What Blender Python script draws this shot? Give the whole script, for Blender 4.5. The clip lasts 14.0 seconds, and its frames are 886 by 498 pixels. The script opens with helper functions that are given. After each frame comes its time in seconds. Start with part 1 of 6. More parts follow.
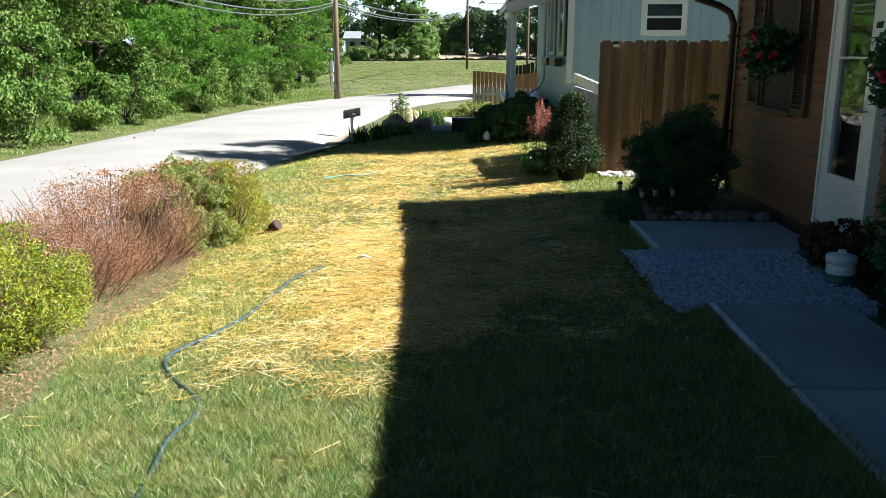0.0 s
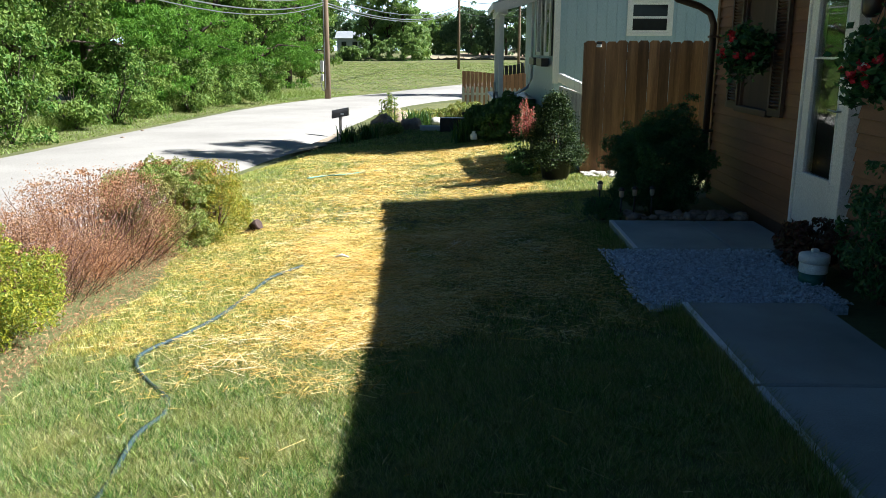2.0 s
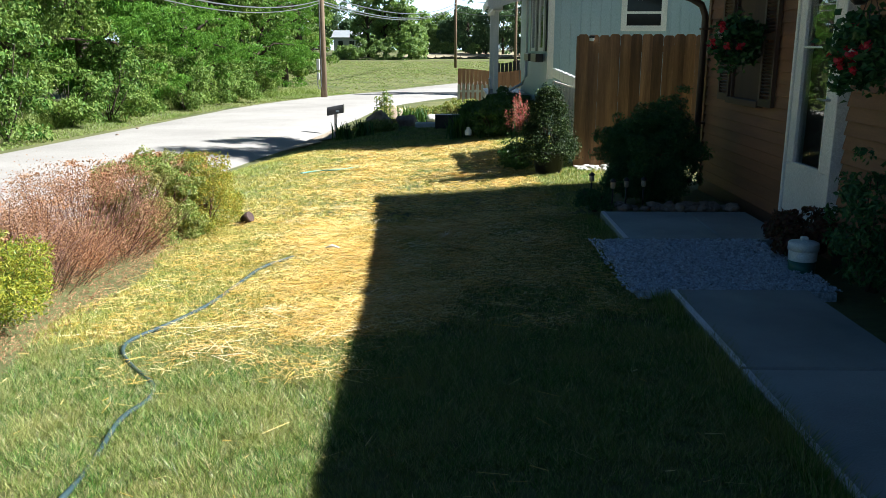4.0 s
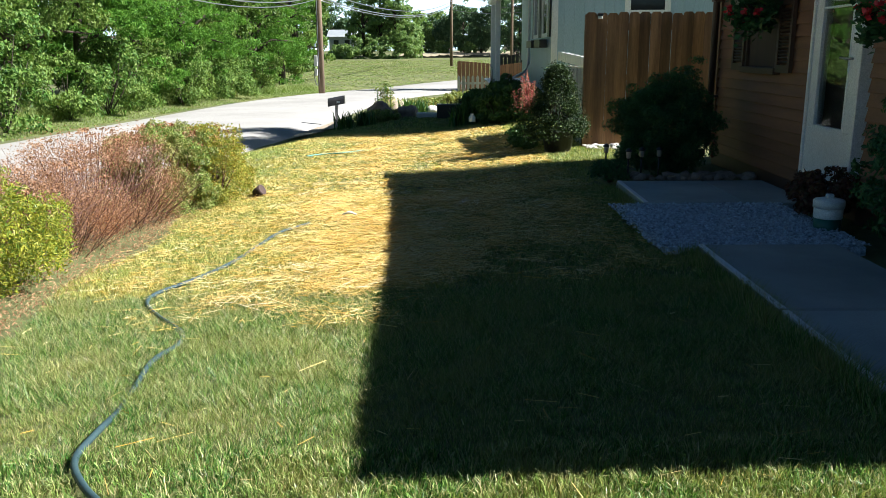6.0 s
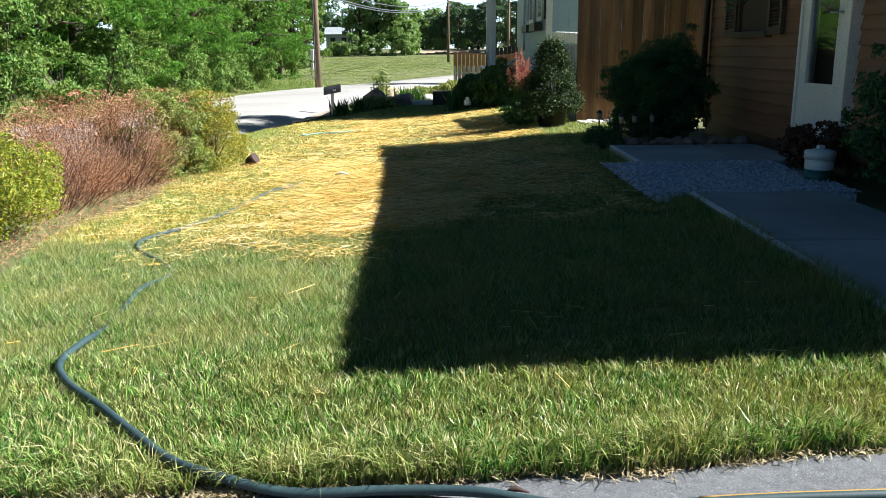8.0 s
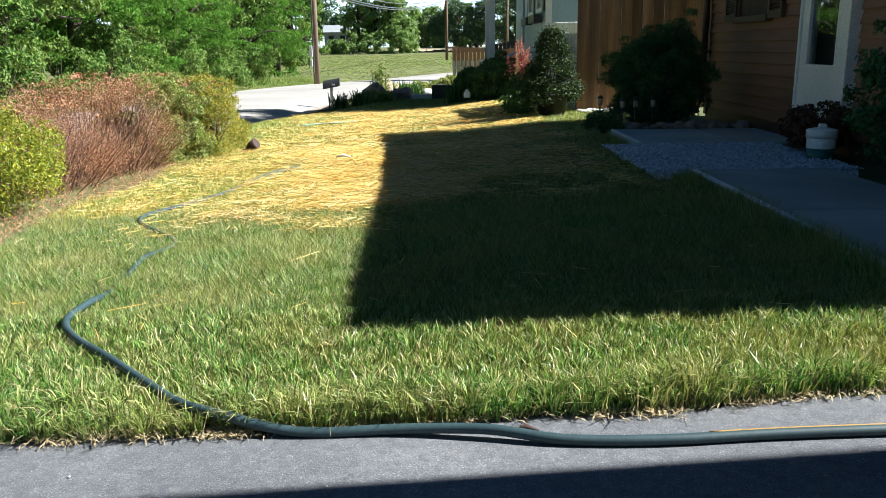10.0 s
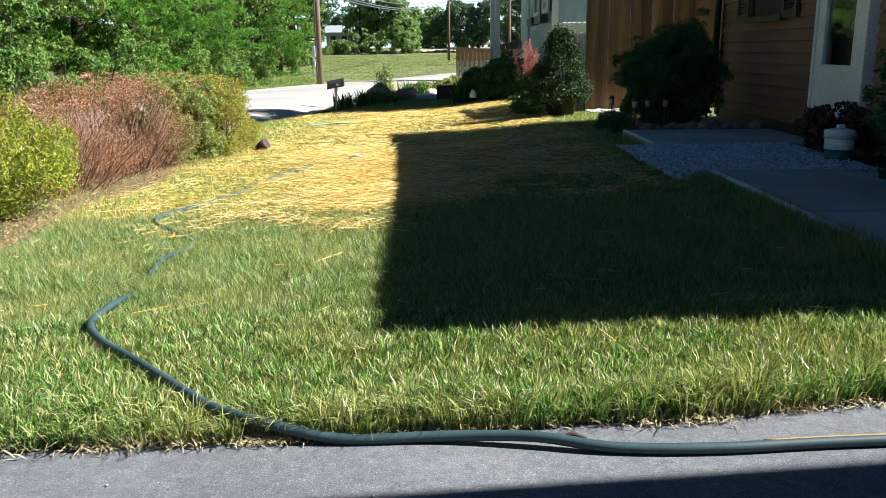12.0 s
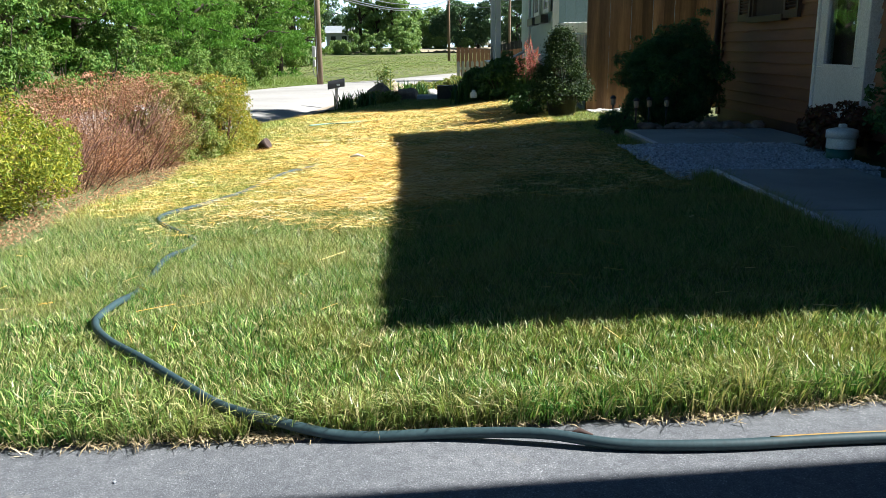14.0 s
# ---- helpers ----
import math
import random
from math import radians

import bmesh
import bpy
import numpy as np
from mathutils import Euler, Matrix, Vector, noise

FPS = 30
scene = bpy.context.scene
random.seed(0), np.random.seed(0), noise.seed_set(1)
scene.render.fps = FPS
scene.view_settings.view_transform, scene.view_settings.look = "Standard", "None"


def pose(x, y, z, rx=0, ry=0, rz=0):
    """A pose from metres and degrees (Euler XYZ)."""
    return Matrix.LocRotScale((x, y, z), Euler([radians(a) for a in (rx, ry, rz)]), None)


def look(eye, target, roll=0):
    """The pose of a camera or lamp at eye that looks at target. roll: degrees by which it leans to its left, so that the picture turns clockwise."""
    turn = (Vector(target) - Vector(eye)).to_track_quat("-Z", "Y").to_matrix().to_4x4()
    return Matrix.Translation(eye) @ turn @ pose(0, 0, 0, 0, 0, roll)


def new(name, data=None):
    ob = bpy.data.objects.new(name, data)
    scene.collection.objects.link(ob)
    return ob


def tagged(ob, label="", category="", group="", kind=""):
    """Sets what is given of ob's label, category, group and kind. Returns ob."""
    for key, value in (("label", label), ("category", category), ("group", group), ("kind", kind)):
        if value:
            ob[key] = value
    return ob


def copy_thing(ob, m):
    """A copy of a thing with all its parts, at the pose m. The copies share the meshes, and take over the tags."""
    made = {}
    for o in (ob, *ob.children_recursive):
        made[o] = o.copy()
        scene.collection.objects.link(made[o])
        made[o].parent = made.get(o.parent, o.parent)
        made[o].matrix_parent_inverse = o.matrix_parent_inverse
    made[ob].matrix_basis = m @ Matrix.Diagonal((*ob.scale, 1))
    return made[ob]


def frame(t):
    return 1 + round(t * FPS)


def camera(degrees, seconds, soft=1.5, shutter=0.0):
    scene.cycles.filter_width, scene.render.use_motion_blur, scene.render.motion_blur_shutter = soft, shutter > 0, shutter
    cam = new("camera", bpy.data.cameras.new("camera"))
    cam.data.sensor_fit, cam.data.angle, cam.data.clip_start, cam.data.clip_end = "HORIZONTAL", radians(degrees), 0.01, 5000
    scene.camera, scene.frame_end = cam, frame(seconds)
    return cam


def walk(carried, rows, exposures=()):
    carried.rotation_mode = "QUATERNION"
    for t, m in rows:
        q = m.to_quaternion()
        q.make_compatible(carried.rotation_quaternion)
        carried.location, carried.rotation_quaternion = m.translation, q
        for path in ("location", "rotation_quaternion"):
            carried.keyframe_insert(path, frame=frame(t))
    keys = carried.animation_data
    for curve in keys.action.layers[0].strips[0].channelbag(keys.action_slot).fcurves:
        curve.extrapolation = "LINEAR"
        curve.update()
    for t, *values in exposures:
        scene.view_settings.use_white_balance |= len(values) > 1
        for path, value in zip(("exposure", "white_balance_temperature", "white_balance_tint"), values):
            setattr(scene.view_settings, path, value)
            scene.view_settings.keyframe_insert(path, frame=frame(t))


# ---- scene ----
cam = camera(57.0, 14.0, soft=0.75)
SUN_UP, SUN, SKY = 39.7, 5.0, 0.0150
ROOF_Y0, ROOF_Y1, GARAGE_Y = 2.07, 10.15, 1.18
PATH = [
    (0, (0.055, -0.17, 1.61), (0.0, 1.772, 1.137), 0.0),
    (0.5, (0.098, -0.171, 1.599), (0.048, 1.771, 1.127), 0.1),
    (1, (0.157, -0.191, 1.606), (0.112, 1.752, 1.133), 0.1),
    (1.5, (0.168, -0.196, 1.6), (0.126, 1.747, 1.127), 0.1),
    (2, (0.178, -0.186, 1.608), (0.141, 1.757, 1.135), 0.1),
    (2.5, (0.183, -0.166, 1.61), (0.148, 1.777, 1.137), 0.1),
    (3, (0.205, -0.163, 1.612), (0.172, 1.78, 1.139), 0.1),
    (5.3, (0.251, -0.245, 1.314), (0.227, 1.697, 0.838), -0.3),
    (5.5, (0.183, -0.228, 1.283), (0.162, 1.715, 0.81), -0.3),
    (6, (0.05, -0.199, 1.236), (0.029, 1.744, 0.763), -0.3),
    (6.5, (0.023, -0.189, 1.207), (0.004, 1.754, 0.735), -0.3),
    (7, (0.016, -0.196, 1.11), (-0.002, 1.747, 0.636), -0.3),
    (7.5, (0.034, -0.235, 1.004), (0.015, 1.707, 0.528), -0.5),
    (8, (0.095, -0.277, 0.921), (0.078, 1.666, 0.445), -0.6),
    (8.2, (0.103, -0.28, 0.886), (0.086, 1.662, 0.409), -0.5),
    (10.3, (0.048, -0.311, 0.787), (0.034, 1.631, 0.308), -0.7),
    (10.5, (0.029, -0.295, 0.787), (0.014, 1.647, 0.31), -0.7),
    (11, (-0.001, -0.275, 0.783), (-0.017, 1.667, 0.305), -0.6),
    (11.5, (-0.01, -0.276, 0.781), (-0.025, 1.666, 0.304), -0.6),
    (12, (-0.03, -0.264, 0.782), (-0.046, 1.678, 0.304), -0.6),
    (12.5, (-0.031, -0.256, 0.787), (-0.046, 1.686, 0.309), -0.6),
    (13, (-0.042, -0.237, 0.794), (-0.059, 1.706, 0.317), -0.6),
    (13.5, (-0.041, -0.249, 0.787), (-0.057, 1.694, 0.31), -0.6),
    (14, (-0.045, -0.268, 0.776), (-0.061, 1.674, 0.299), -0.6),
]
walk(cam, [(t, look(eye, target, roll)) for t, eye, target, roll in PATH], [(0, 1.79, 5440, -2), (14, 1.79, 5440, -2)])

# ---- light ----
world = bpy.data.worlds.new("sky")
scene.world = world
world.use_nodes = True
wn = world.node_tree.nodes
sky = wn.new("ShaderNodeTexSky")
sky.sky_type = "NISHITA"
sky.sun_disc = False
sky.ozone_density, sky.dust_density = 5.0, 0.3
sky.sun_elevation, sky.sun_rotation = radians(SUN_UP), radians(90)
world.node_tree.links.new(sky.outputs[0], wn["Background"].inputs[0])
wn["Background"].inputs[1].default_value = SKY
sun = new("sun", bpy.data.lights.new("sun", "SUN"))
sun.data.energy, sun.data.angle, sun.data.color = SUN, radians(0.55), (1.0, 0.84, 0.74)
sun.matrix_world = look((30 * math.cos(radians(SUN_UP)), 0, 30 * math.sin(radians(SUN_UP))), (0, 0, 0))


# ---- materials ----
def nodes_of(name):
    m = bpy.data.materials.new(name)
    m.use_nodes = True
    return m, m.node_tree.nodes, m.node_tree.links, m.node_tree.nodes["Principled BSDF"]


def noise_node(n, l, scale, detail=4.0, rough=0.55, stretch=None):
    co = n.new("ShaderNodeTexCoord")
    tex = n.new("ShaderNodeTexNoise")
    tex.inputs["Scale"].default_value, tex.inputs["Detail"].default_value, tex.inputs["Roughness"].default_value = scale, detail, rough
    if stretch:
        mp = n.new("ShaderNodeMapping")
        mp.inputs["Scale"].default_value = stretch
        l.new(co.outputs["Object"], mp.inputs["Vector"])
        l.new(mp.outputs[0], tex.inputs["Vector"])
    else:
        l.new(co.outputs["Object"], tex.inputs["Vector"])
    return tex.outputs["Fac"]


def ramp(n, l, fac, stops):
    r = n.new("ShaderNodeValToRGB")
    while len(r.color_ramp.elements) < len(stops):
        r.color_ramp.elements.new(0.5)
    for e, (p, c) in zip(r.color_ramp.elements, stops):
        e.position, e.color = p, (*c, 1)
    l.new(fac, r.inputs[0])
    return r.outputs[0]


def mixed(n, l, fac, a, b, mode="MIX"):
    m = n.new("ShaderNodeMix")
    m.data_type, m.blend_type = "RGBA", mode
    for sock, v in ((m.inputs[0], fac), (m.inputs[6], a), (m.inputs[7], b)):
        if isinstance(v, (int, float)):
            sock.default_value = v
        elif isinstance(v, tuple):
            sock.default_value = (*v, 1)
        else:
            l.new(v, sock)
    return m.outputs[2]


def bumped(n, l, p, height, strength, distance):
    b = n.new("ShaderNodeBump")
    b.inputs["Strength"].default_value, b.inputs["Distance"].default_value = strength, distance
    l.new(height, b.inputs["Height"])
    l.new(b.outputs[0], p.inputs["Normal"])


def surface(name, dark, light, scale=3.0, fine=60.0, rough=0.8, bump=0.3, depth=0.004, metal=0.0, stretch=None, vary=0.25, fine_stretch=None):
    """A worn surface: broad stains between two colours, fine grain and relief, and a shift from piece to piece."""
    m, n, l, p = nodes_of(name)
    broad = noise_node(n, l, scale, 5, 0.6, stretch)
    grain = noise_node(n, l, fine, 6, 0.7, fine_stretch or stretch)
    c = ramp(n, l, broad, [(0.3, dark), (0.7, light)])
    g = ramp(n, l, grain, [(0.3, (0.72, 0.72, 0.72)), (0.7, (1.15, 1.15, 1.15))])
    c = mixed(n, l, 1.0, c, g, "MULTIPLY")
    info = n.new("ShaderNodeObjectInfo")
    lo, hi = 1 - vary, 1 + vary * 0.6
    tone = ramp(n, l, info.outputs["Random"], [(0.0, (lo, lo, lo)), (1.0, (hi, hi, hi))])
    c = mixed(n, l, 1.0, c, tone, "MULTIPLY")
    l.new(c, p.inputs["Base Color"])
    p.inputs["Roughness"].default_value, p.inputs["Metallic"].default_value = rough, metal
    bumped(n, l, p, grain, bump, depth)
    return m


def leafy(name, colours, patch=0.0, scale=1.2, through_light=0.35, rough=0.5, patch_colour=(0.3, 0.25, 0.08), gloss=0.35):
    """Leaves or blades, each its own shade, with patches of another colour over the plant."""
    m, n, l, p = nodes_of(name)
    geo = n.new("ShaderNodeNewGeometry")
    k = len(colours) - 1
    c = ramp(n, l, geo.outputs["Random Per Island"], [(i / k, col) for i, col in enumerate(colours)])
    if patch > 0:
        co = n.new("ShaderNodeTexCoord")
        tex = n.new("ShaderNodeTexNoise")
        tex.inputs["Scale"].default_value, tex.inputs["Detail"].default_value = scale, 3
        l.new(co.outputs["Object"], tex.inputs["Vector"])
        f = ramp(n, l, tex.outputs["Fac"], [(0.42, (0, 0, 0)), (0.66, (patch, patch, patch))])
        c = mixed(n, l, f, c, patch_colour)
    l.new(c, p.inputs["Base Color"])
    p.inputs["Roughness"].default_value = rough
    p.inputs["Specular IOR Level"].default_value = gloss
    t = n.new("ShaderNodeBsdfTranslucent")
    l.new(mixed(n, l, 1.0, c, (1.0, 1.0, 0.55), "MULTIPLY"), t.inputs[0])
    mix = n.new("ShaderNodeMixShader")
    mix.inputs[0].default_value = through_light
    l.new(p.outputs[0], mix.inputs[1])
    l.new(t.outputs[0], mix.inputs[2])
    l.new(mix.outputs[0], n["Material Output"].inputs[0])
    return m


def plain(name, colour, rough=0.5, metal=0.0):
    return surface(name, tuple(0.85 * c for c in colour), tuple(1.1 * c for c in colour), 4, 90, rough, 0.12, 0.001, metal, None, 0.05)


M = {}
M["asphalt"], an, al, ap = nodes_of("asphalt")
tone = ramp(an, al, noise_node(an, al, 1.3, 6, 0.65), [(0.3, (0.105, 0.11, 0.12)), (0.7, (0.18, 0.184, 0.192))])
grit = noise_node(an, al, 260, 3, 0.8)
tone = mixed(an, al, 1.0, tone, ramp(an, al, grit, [(0.35, (0.55, 0.55, 0.55)), (0.6, (1.1, 1.1, 1.1)), (0.70, (3.0, 3.0, 2.9))]), "MULTIPLY")
tone = mixed(an, al, 1.0, tone, ramp(an, al, noise_node(an, al, 38, 5, 0.75), [(0.35, (0.72, 0.73, 0.76)), (0.65, (1.12, 1.12, 1.12))]), "MULTIPLY")
tone = mixed(an, al, ramp(an, al, noise_node(an, al, 7, 5, 0.7), [(0.62, (0, 0, 0)), (0.7, (0.5, 0.5, 0.5))]), tone, (0.21, 0.20, 0.185))
al.new(tone, ap.inputs["Base Color"])
ap.inputs["Roughness"].default_value = 0.8
bumped(an, al, ap, grit, 0.45, 0.004)
M["road"] = surface("road", (0.37, 0.352, 0.328), (0.50, 0.478, 0.448), 0.35, 40, 0.9, 0.4, 0.004)
M["concrete"] = surface("concrete", (0.245, 0.275, 0.262), (0.42, 0.455, 0.43), 1.3, 120, 0.85, 0.3, 0.002)
M["siding"] = surface("siding", (0.155, 0.078, 0.04), (0.24, 0.122, 0.062), 1.5, 60, 0.6, 0.35, 0.002, 0, (6, 0.6, 6), 0.12)
M["brown_paint"] = surface("brown_paint", (0.045, 0.028, 0.02), (0.075, 0.045, 0.03), 2, 60, 0.5, 0.2, 0.001)
M["white_paint"] = surface("white_paint", (0.74, 0.75, 0.74), (0.84, 0.84, 0.82), 2, 80, 0.4, 0.1, 0.0008, 0, None, 0.03)
M["cedar"] = surface("cedar", (0.12, 0.062, 0.026), (0.34, 0.185, 0.08), 1.6, 26, 0.75, 0.5, 0.003, 0, (7, 7, 0.45), 0.5)
M["grey_wood"] = surface("grey_wood", (0.5, 0.46, 0.42), (0.72, 0.68, 0.63), 1.5, 30, 0.85, 0.4, 0.003, 0, (6, 6, 0.7), 0.25)
M["blue_siding"] = surface("blue_siding", (0.35, 0.47, 0.54), (0.43, 0.55, 0.62), 0.8, 40, 0.5, 0.15, 0.001, 0, (3, 3, 0.5), 0.06)
M["skirting"] = surface("skirting", (0.42, 0.43, 0.42), (0.55, 0.56, 0.55), 1.5, 40, 0.55, 0.2, 0.001)
M["shingle"] = surface("shingle", (0.06, 0.05, 0.045), (0.12, 0.10, 0.09), 2, 60, 0.95, 0.6, 0.004)
M["pole_wood"] = surface("pole_wood", (0.10, 0.07, 0.042), (0.22, 0.165, 0.11), 1.0, 20, 0.9, 0.6, 0.01, 0, (6, 6, 0.4))
M["bark"] = surface("bark", (0.035, 0.026, 0.018), (0.10, 0.075, 0.055), 3, 24, 0.95, 0.9, 0.02, 0, (4, 4, 1))
M["black"] = surface("black", (0.012, 0.013, 0.014), (0.03, 0.03, 0.03), 4, 60, 0.35, 0.1, 0.001)
M["rock"] = surface("rock", (0.12, 0.09, 0.07), (0.36, 0.29, 0.22), 9.0, 40, 0.9, 0.6, 0.006)
M["pale_rock"] = surface("pale_rock", (0.5, 0.47, 0.44), (0.72, 0.7, 0.66), 3.0, 60, 0.9, 0.5, 0.003, 0, None, 0.3)
M["gravel"] = surface("gravel", (0.18, 0.22, 0.26), (0.70, 0.76, 0.82), 30.0, 90, 0.8, 0.5, 0.003, 0, None, 0.5)
M["steel"] = surface("steel", (0.4, 0.41, 0.42), (0.55, 0.55, 0.55), 4, 60, 0.4, 0.1, 0.001, 0.9)
M["rubber"] = surface("rubber", (0.022, 0.045, 0.052), (0.042, 0.075, 0.082), 5, 90, 0.55, 0.15, 0.0008)
M["bucket_white"] = plain("bucket_white", (0.80, 0.83, 0.82), 0.35)
M["bucket_green"] = plain("bucket_green", (0.02, 0.12, 0.09), 0.35)
M["terracotta"] = plain("terracotta", (0.05, 0.028, 0.022), 0.8)
M["straw"] = leafy("straw", [(0.48, 0.26, 0.045), (0.64, 0.45, 0.10), (0.78, 0.63, 0.22), (0.82, 0.72, 0.40), (0.55, 0.33, 0.06)], 0.55, 2.2, 0.15, 0.55, (0.60, 0.35, 0.06), 0.22)

M["ground"] = surface("ground", (0.06, 0.075, 0.02), (0.15, 0.155, 0.05), 0.5, 14, 0.95, 0.7, 0.03)
M["pale_concrete"] = surface("pale_concrete", (0.66, 0.67, 0.68), (0.8, 0.8, 0.8), 2.5, 120, 0.8, 0.2, 0.001)
M["dark_door"] = plain("dark_door", (0.06, 0.035, 0.025), 0.5)
M["window_panel"] = surface("window_panel", (0.03, 0.02, 0.014), (0.06, 0.04, 0.028), 1, 80, 0.8, 0.2, 0.001, 0, (6, 6, 0.3))
M["dark_glass"] = surface("dark_glass", (0.015, 0.018, 0.02), (0.03, 0.035, 0.04), 1, 3, 0.06, 0.02, 0.001)

glass, gn, gl, gp = nodes_of("glass")
gp.inputs["Base Color"].default_value = (0.86, 0.9, 0.9, 1)
gp.inputs["Roughness"].default_value, gp.inputs["IOR"].default_value, gp.inputs["Transmission Weight"].default_value = 0.01, 1.52, 1.0
M["glass"] = glass


# ---- building tools ----
def box(bm, x0, x1, y0, y1, z0, z1, bevel=0.0, turn=None):
    vs = [bm.verts.new((x, y, z)) for x in (x0, x1) for y in (y0, y1) for z in (z0, z1)]
    fs = [bm.faces.new([vs[i] for i in f]) for f in ((0, 1, 3, 2), (4, 6, 7, 5), (0, 4, 5, 1), (2, 3, 7, 6), (0, 2, 6, 4), (1, 5, 7, 3))]
    if bevel > 0:
        es = list({e for f in fs for e in f.edges})
        made = bmesh.ops.bevel(bm, geom=es, offset=bevel, segments=1, affect="EDGES", profile=0.5)
        vs = list({v for f in made["faces"] for v in f.verts} | {v for v in vs if v.is_valid})
    if turn is not None:
        bmesh.ops.transform(bm, matrix=turn, verts=vs)
    return bm


def boxes(*specs, bevel=0.0):
    bm = bmesh.new()
    for s in specs:
        box(bm, *s, bevel=bevel)
    return bm


def tube(bm, pts, radii, sides=8, caps=True):
    """A round bar along points, with a radius at each."""
    pts = [Vector(p) for p in pts]
    rings = []
    up = Vector((0.13, 0.21, 0.97)).normalized()
    for i, p in enumerate(pts):
        d = (pts[min(i + 1, len(pts) - 1)] - pts[max(i - 1, 0)]).normalized()
        a = d.cross(up if abs(d.dot(up)) < 0.95 else Vector((1, 0, 0))).normalized()
        b = d.cross(a)
        r = radii[i] if isinstance(radii, (list, tuple)) else radii
        rings.append([bm.verts.new(p + (a * math.cos(q) + b * math.sin(q)) * r) for q in (2 * math.pi * k / sides for k in range(sides))])
    for r0, r1 in zip(rings, rings[1:]):
        for k in range(sides):
            f = bm.faces.new((r0[k], r0[(k + 1) % sides], r1[(k + 1) % sides], r1[k]))
            f.smooth = True
    if caps:
        bm.faces.new(rings[0][::-1])
        bm.faces.new(rings[-1])
    return bm


def lathe(bm, centre, profile, sides=20):
    """A turned body from (radius, height) pairs."""
    cx, cy, cz = centre
    return tube(bm, [(cx, cy, cz + h) for _, h in profile], [max(r, 0.001) for r, _ in profile], sides)


def mesh_object(name, me, mat):
    me.materials.append(mat)
    return new(name, me)


def done(name, bm, mat):
    me = bpy.data.meshes.new(name)
    bmesh.ops.recalc_face_normals(bm, faces=bm.faces)
    bm.to_mesh(me)
    bm.free()
    return mesh_object(name, me, mat)


def under(ob, parent):
    ob.parent = parent
    base = parent.matrix_basis if parent.parent is None else parent.parent.matrix_basis @ parent.matrix_parent_inverse @ parent.matrix_basis
    ob.matrix_parent_inverse = base.inverted()
    return ob


def part(name, bm, mat, parent, label=""):
    ob = under(done(name, bm, mat), parent)
    return tagged(ob, label) if label else ob


def thing(name, at, label, category, group="", kind=""):
    ob = new(name)
    ob.empty_display_size = 0.1
    ob.matrix_basis = Matrix.Translation(at)
    return tagged(ob, label, category, group, kind)


def array_mesh(name, verts, faces, smooth=False):
    """A mesh from arrays of corners and of faces with equally many corners."""
    verts, faces = np.asarray(verts, np.float32), np.asarray(faces, np.int32)
    me = bpy.data.meshes.new(name)
    n, k = faces.shape
    me.vertices.add(len(verts))
    me.vertices.foreach_set("co", verts.ravel())
    me.loops.add(n * k)
    me.loops.foreach_set("vertex_index", faces.ravel())
    me.polygons.add(n)
    me.polygons.foreach_set("loop_start", np.arange(0, n * k, k, dtype=np.int32))
    me.polygons.foreach_set("use_smooth", np.full(n, smooth))
    me.update(calc_edges=True)
    return me


# ---- the lie of the land ----


def road_z(y):
    """Height of the road, which falls away from the drive and levels out past its bend."""
    return np.interp(np.asarray(y, float), (-60, 5, 62, 107, 135, 150, 165, 300), (-0.45, -0.52, -1.50, -1.1, -0.4, 0.2, 0.6, 1.0))


def smooth_step(a, b, v):
    t = np.clip((v - a) / (b - a), 0, 1)
    return t * t * (3 - 2 * t)


def road_near(y):
    """The road's edge on the lawn's side."""
    y = np.asarray(y, float)
    return -4.3 + 0.75 * smooth_step(12, 24, y) + 0.3 * smooth_step(24, 36, y) + 0.011 * np.clip(y - 34, 0, 200) ** 2


def road_far(y):
    y = np.asarray(y, float)
    return -10.5 + 0.0065 * np.clip(y - 36, 0, 200) ** 2


def land(x, y):
    """Height of the ground: a lawn that falls to the road and away from the houses."""
    x, y = np.asarray(x, float), np.asarray(y, float)
    lawn = 0.03 * (np.clip(x, -8, 4) - 1.65) - 0.014 * (np.clip(y, -10, 26) - 3.6)
    lawn = lawn - (0.03 * np.clip(y - 7, 0, 4) + 0.011 * np.clip(y - 11, 0, 15)) * smooth_step(2.1, -0.4, x)
    base = road_z(y)
    z = lawn + (base - lawn) * smooth_step(26, 40, y) * smooth_step(14, -2, x)
    edge = road_near(y)
    z = z + (base - z) * smooth_step(0.0, 1.0, 1 - (x - edge) / (0.9 + 1.3 * smooth_step(14, 20, y)))
    far = road_far(y)
    z = z - 0.02 * smooth_step(0.3, -0.0, x - edge)
    z = z + 0.3 * smooth_step(0.0, -6.0, x - far) - 0.10 * smooth_step(-40, -41, x)
    return z


def lawn_z(x, y):
    return float(land(x, y))


# ---- ground, road, drive ----
def spread(*runs):
    return np.unique(np.concatenate([np.linspace(a, b, n) for a, b, n in runs]))


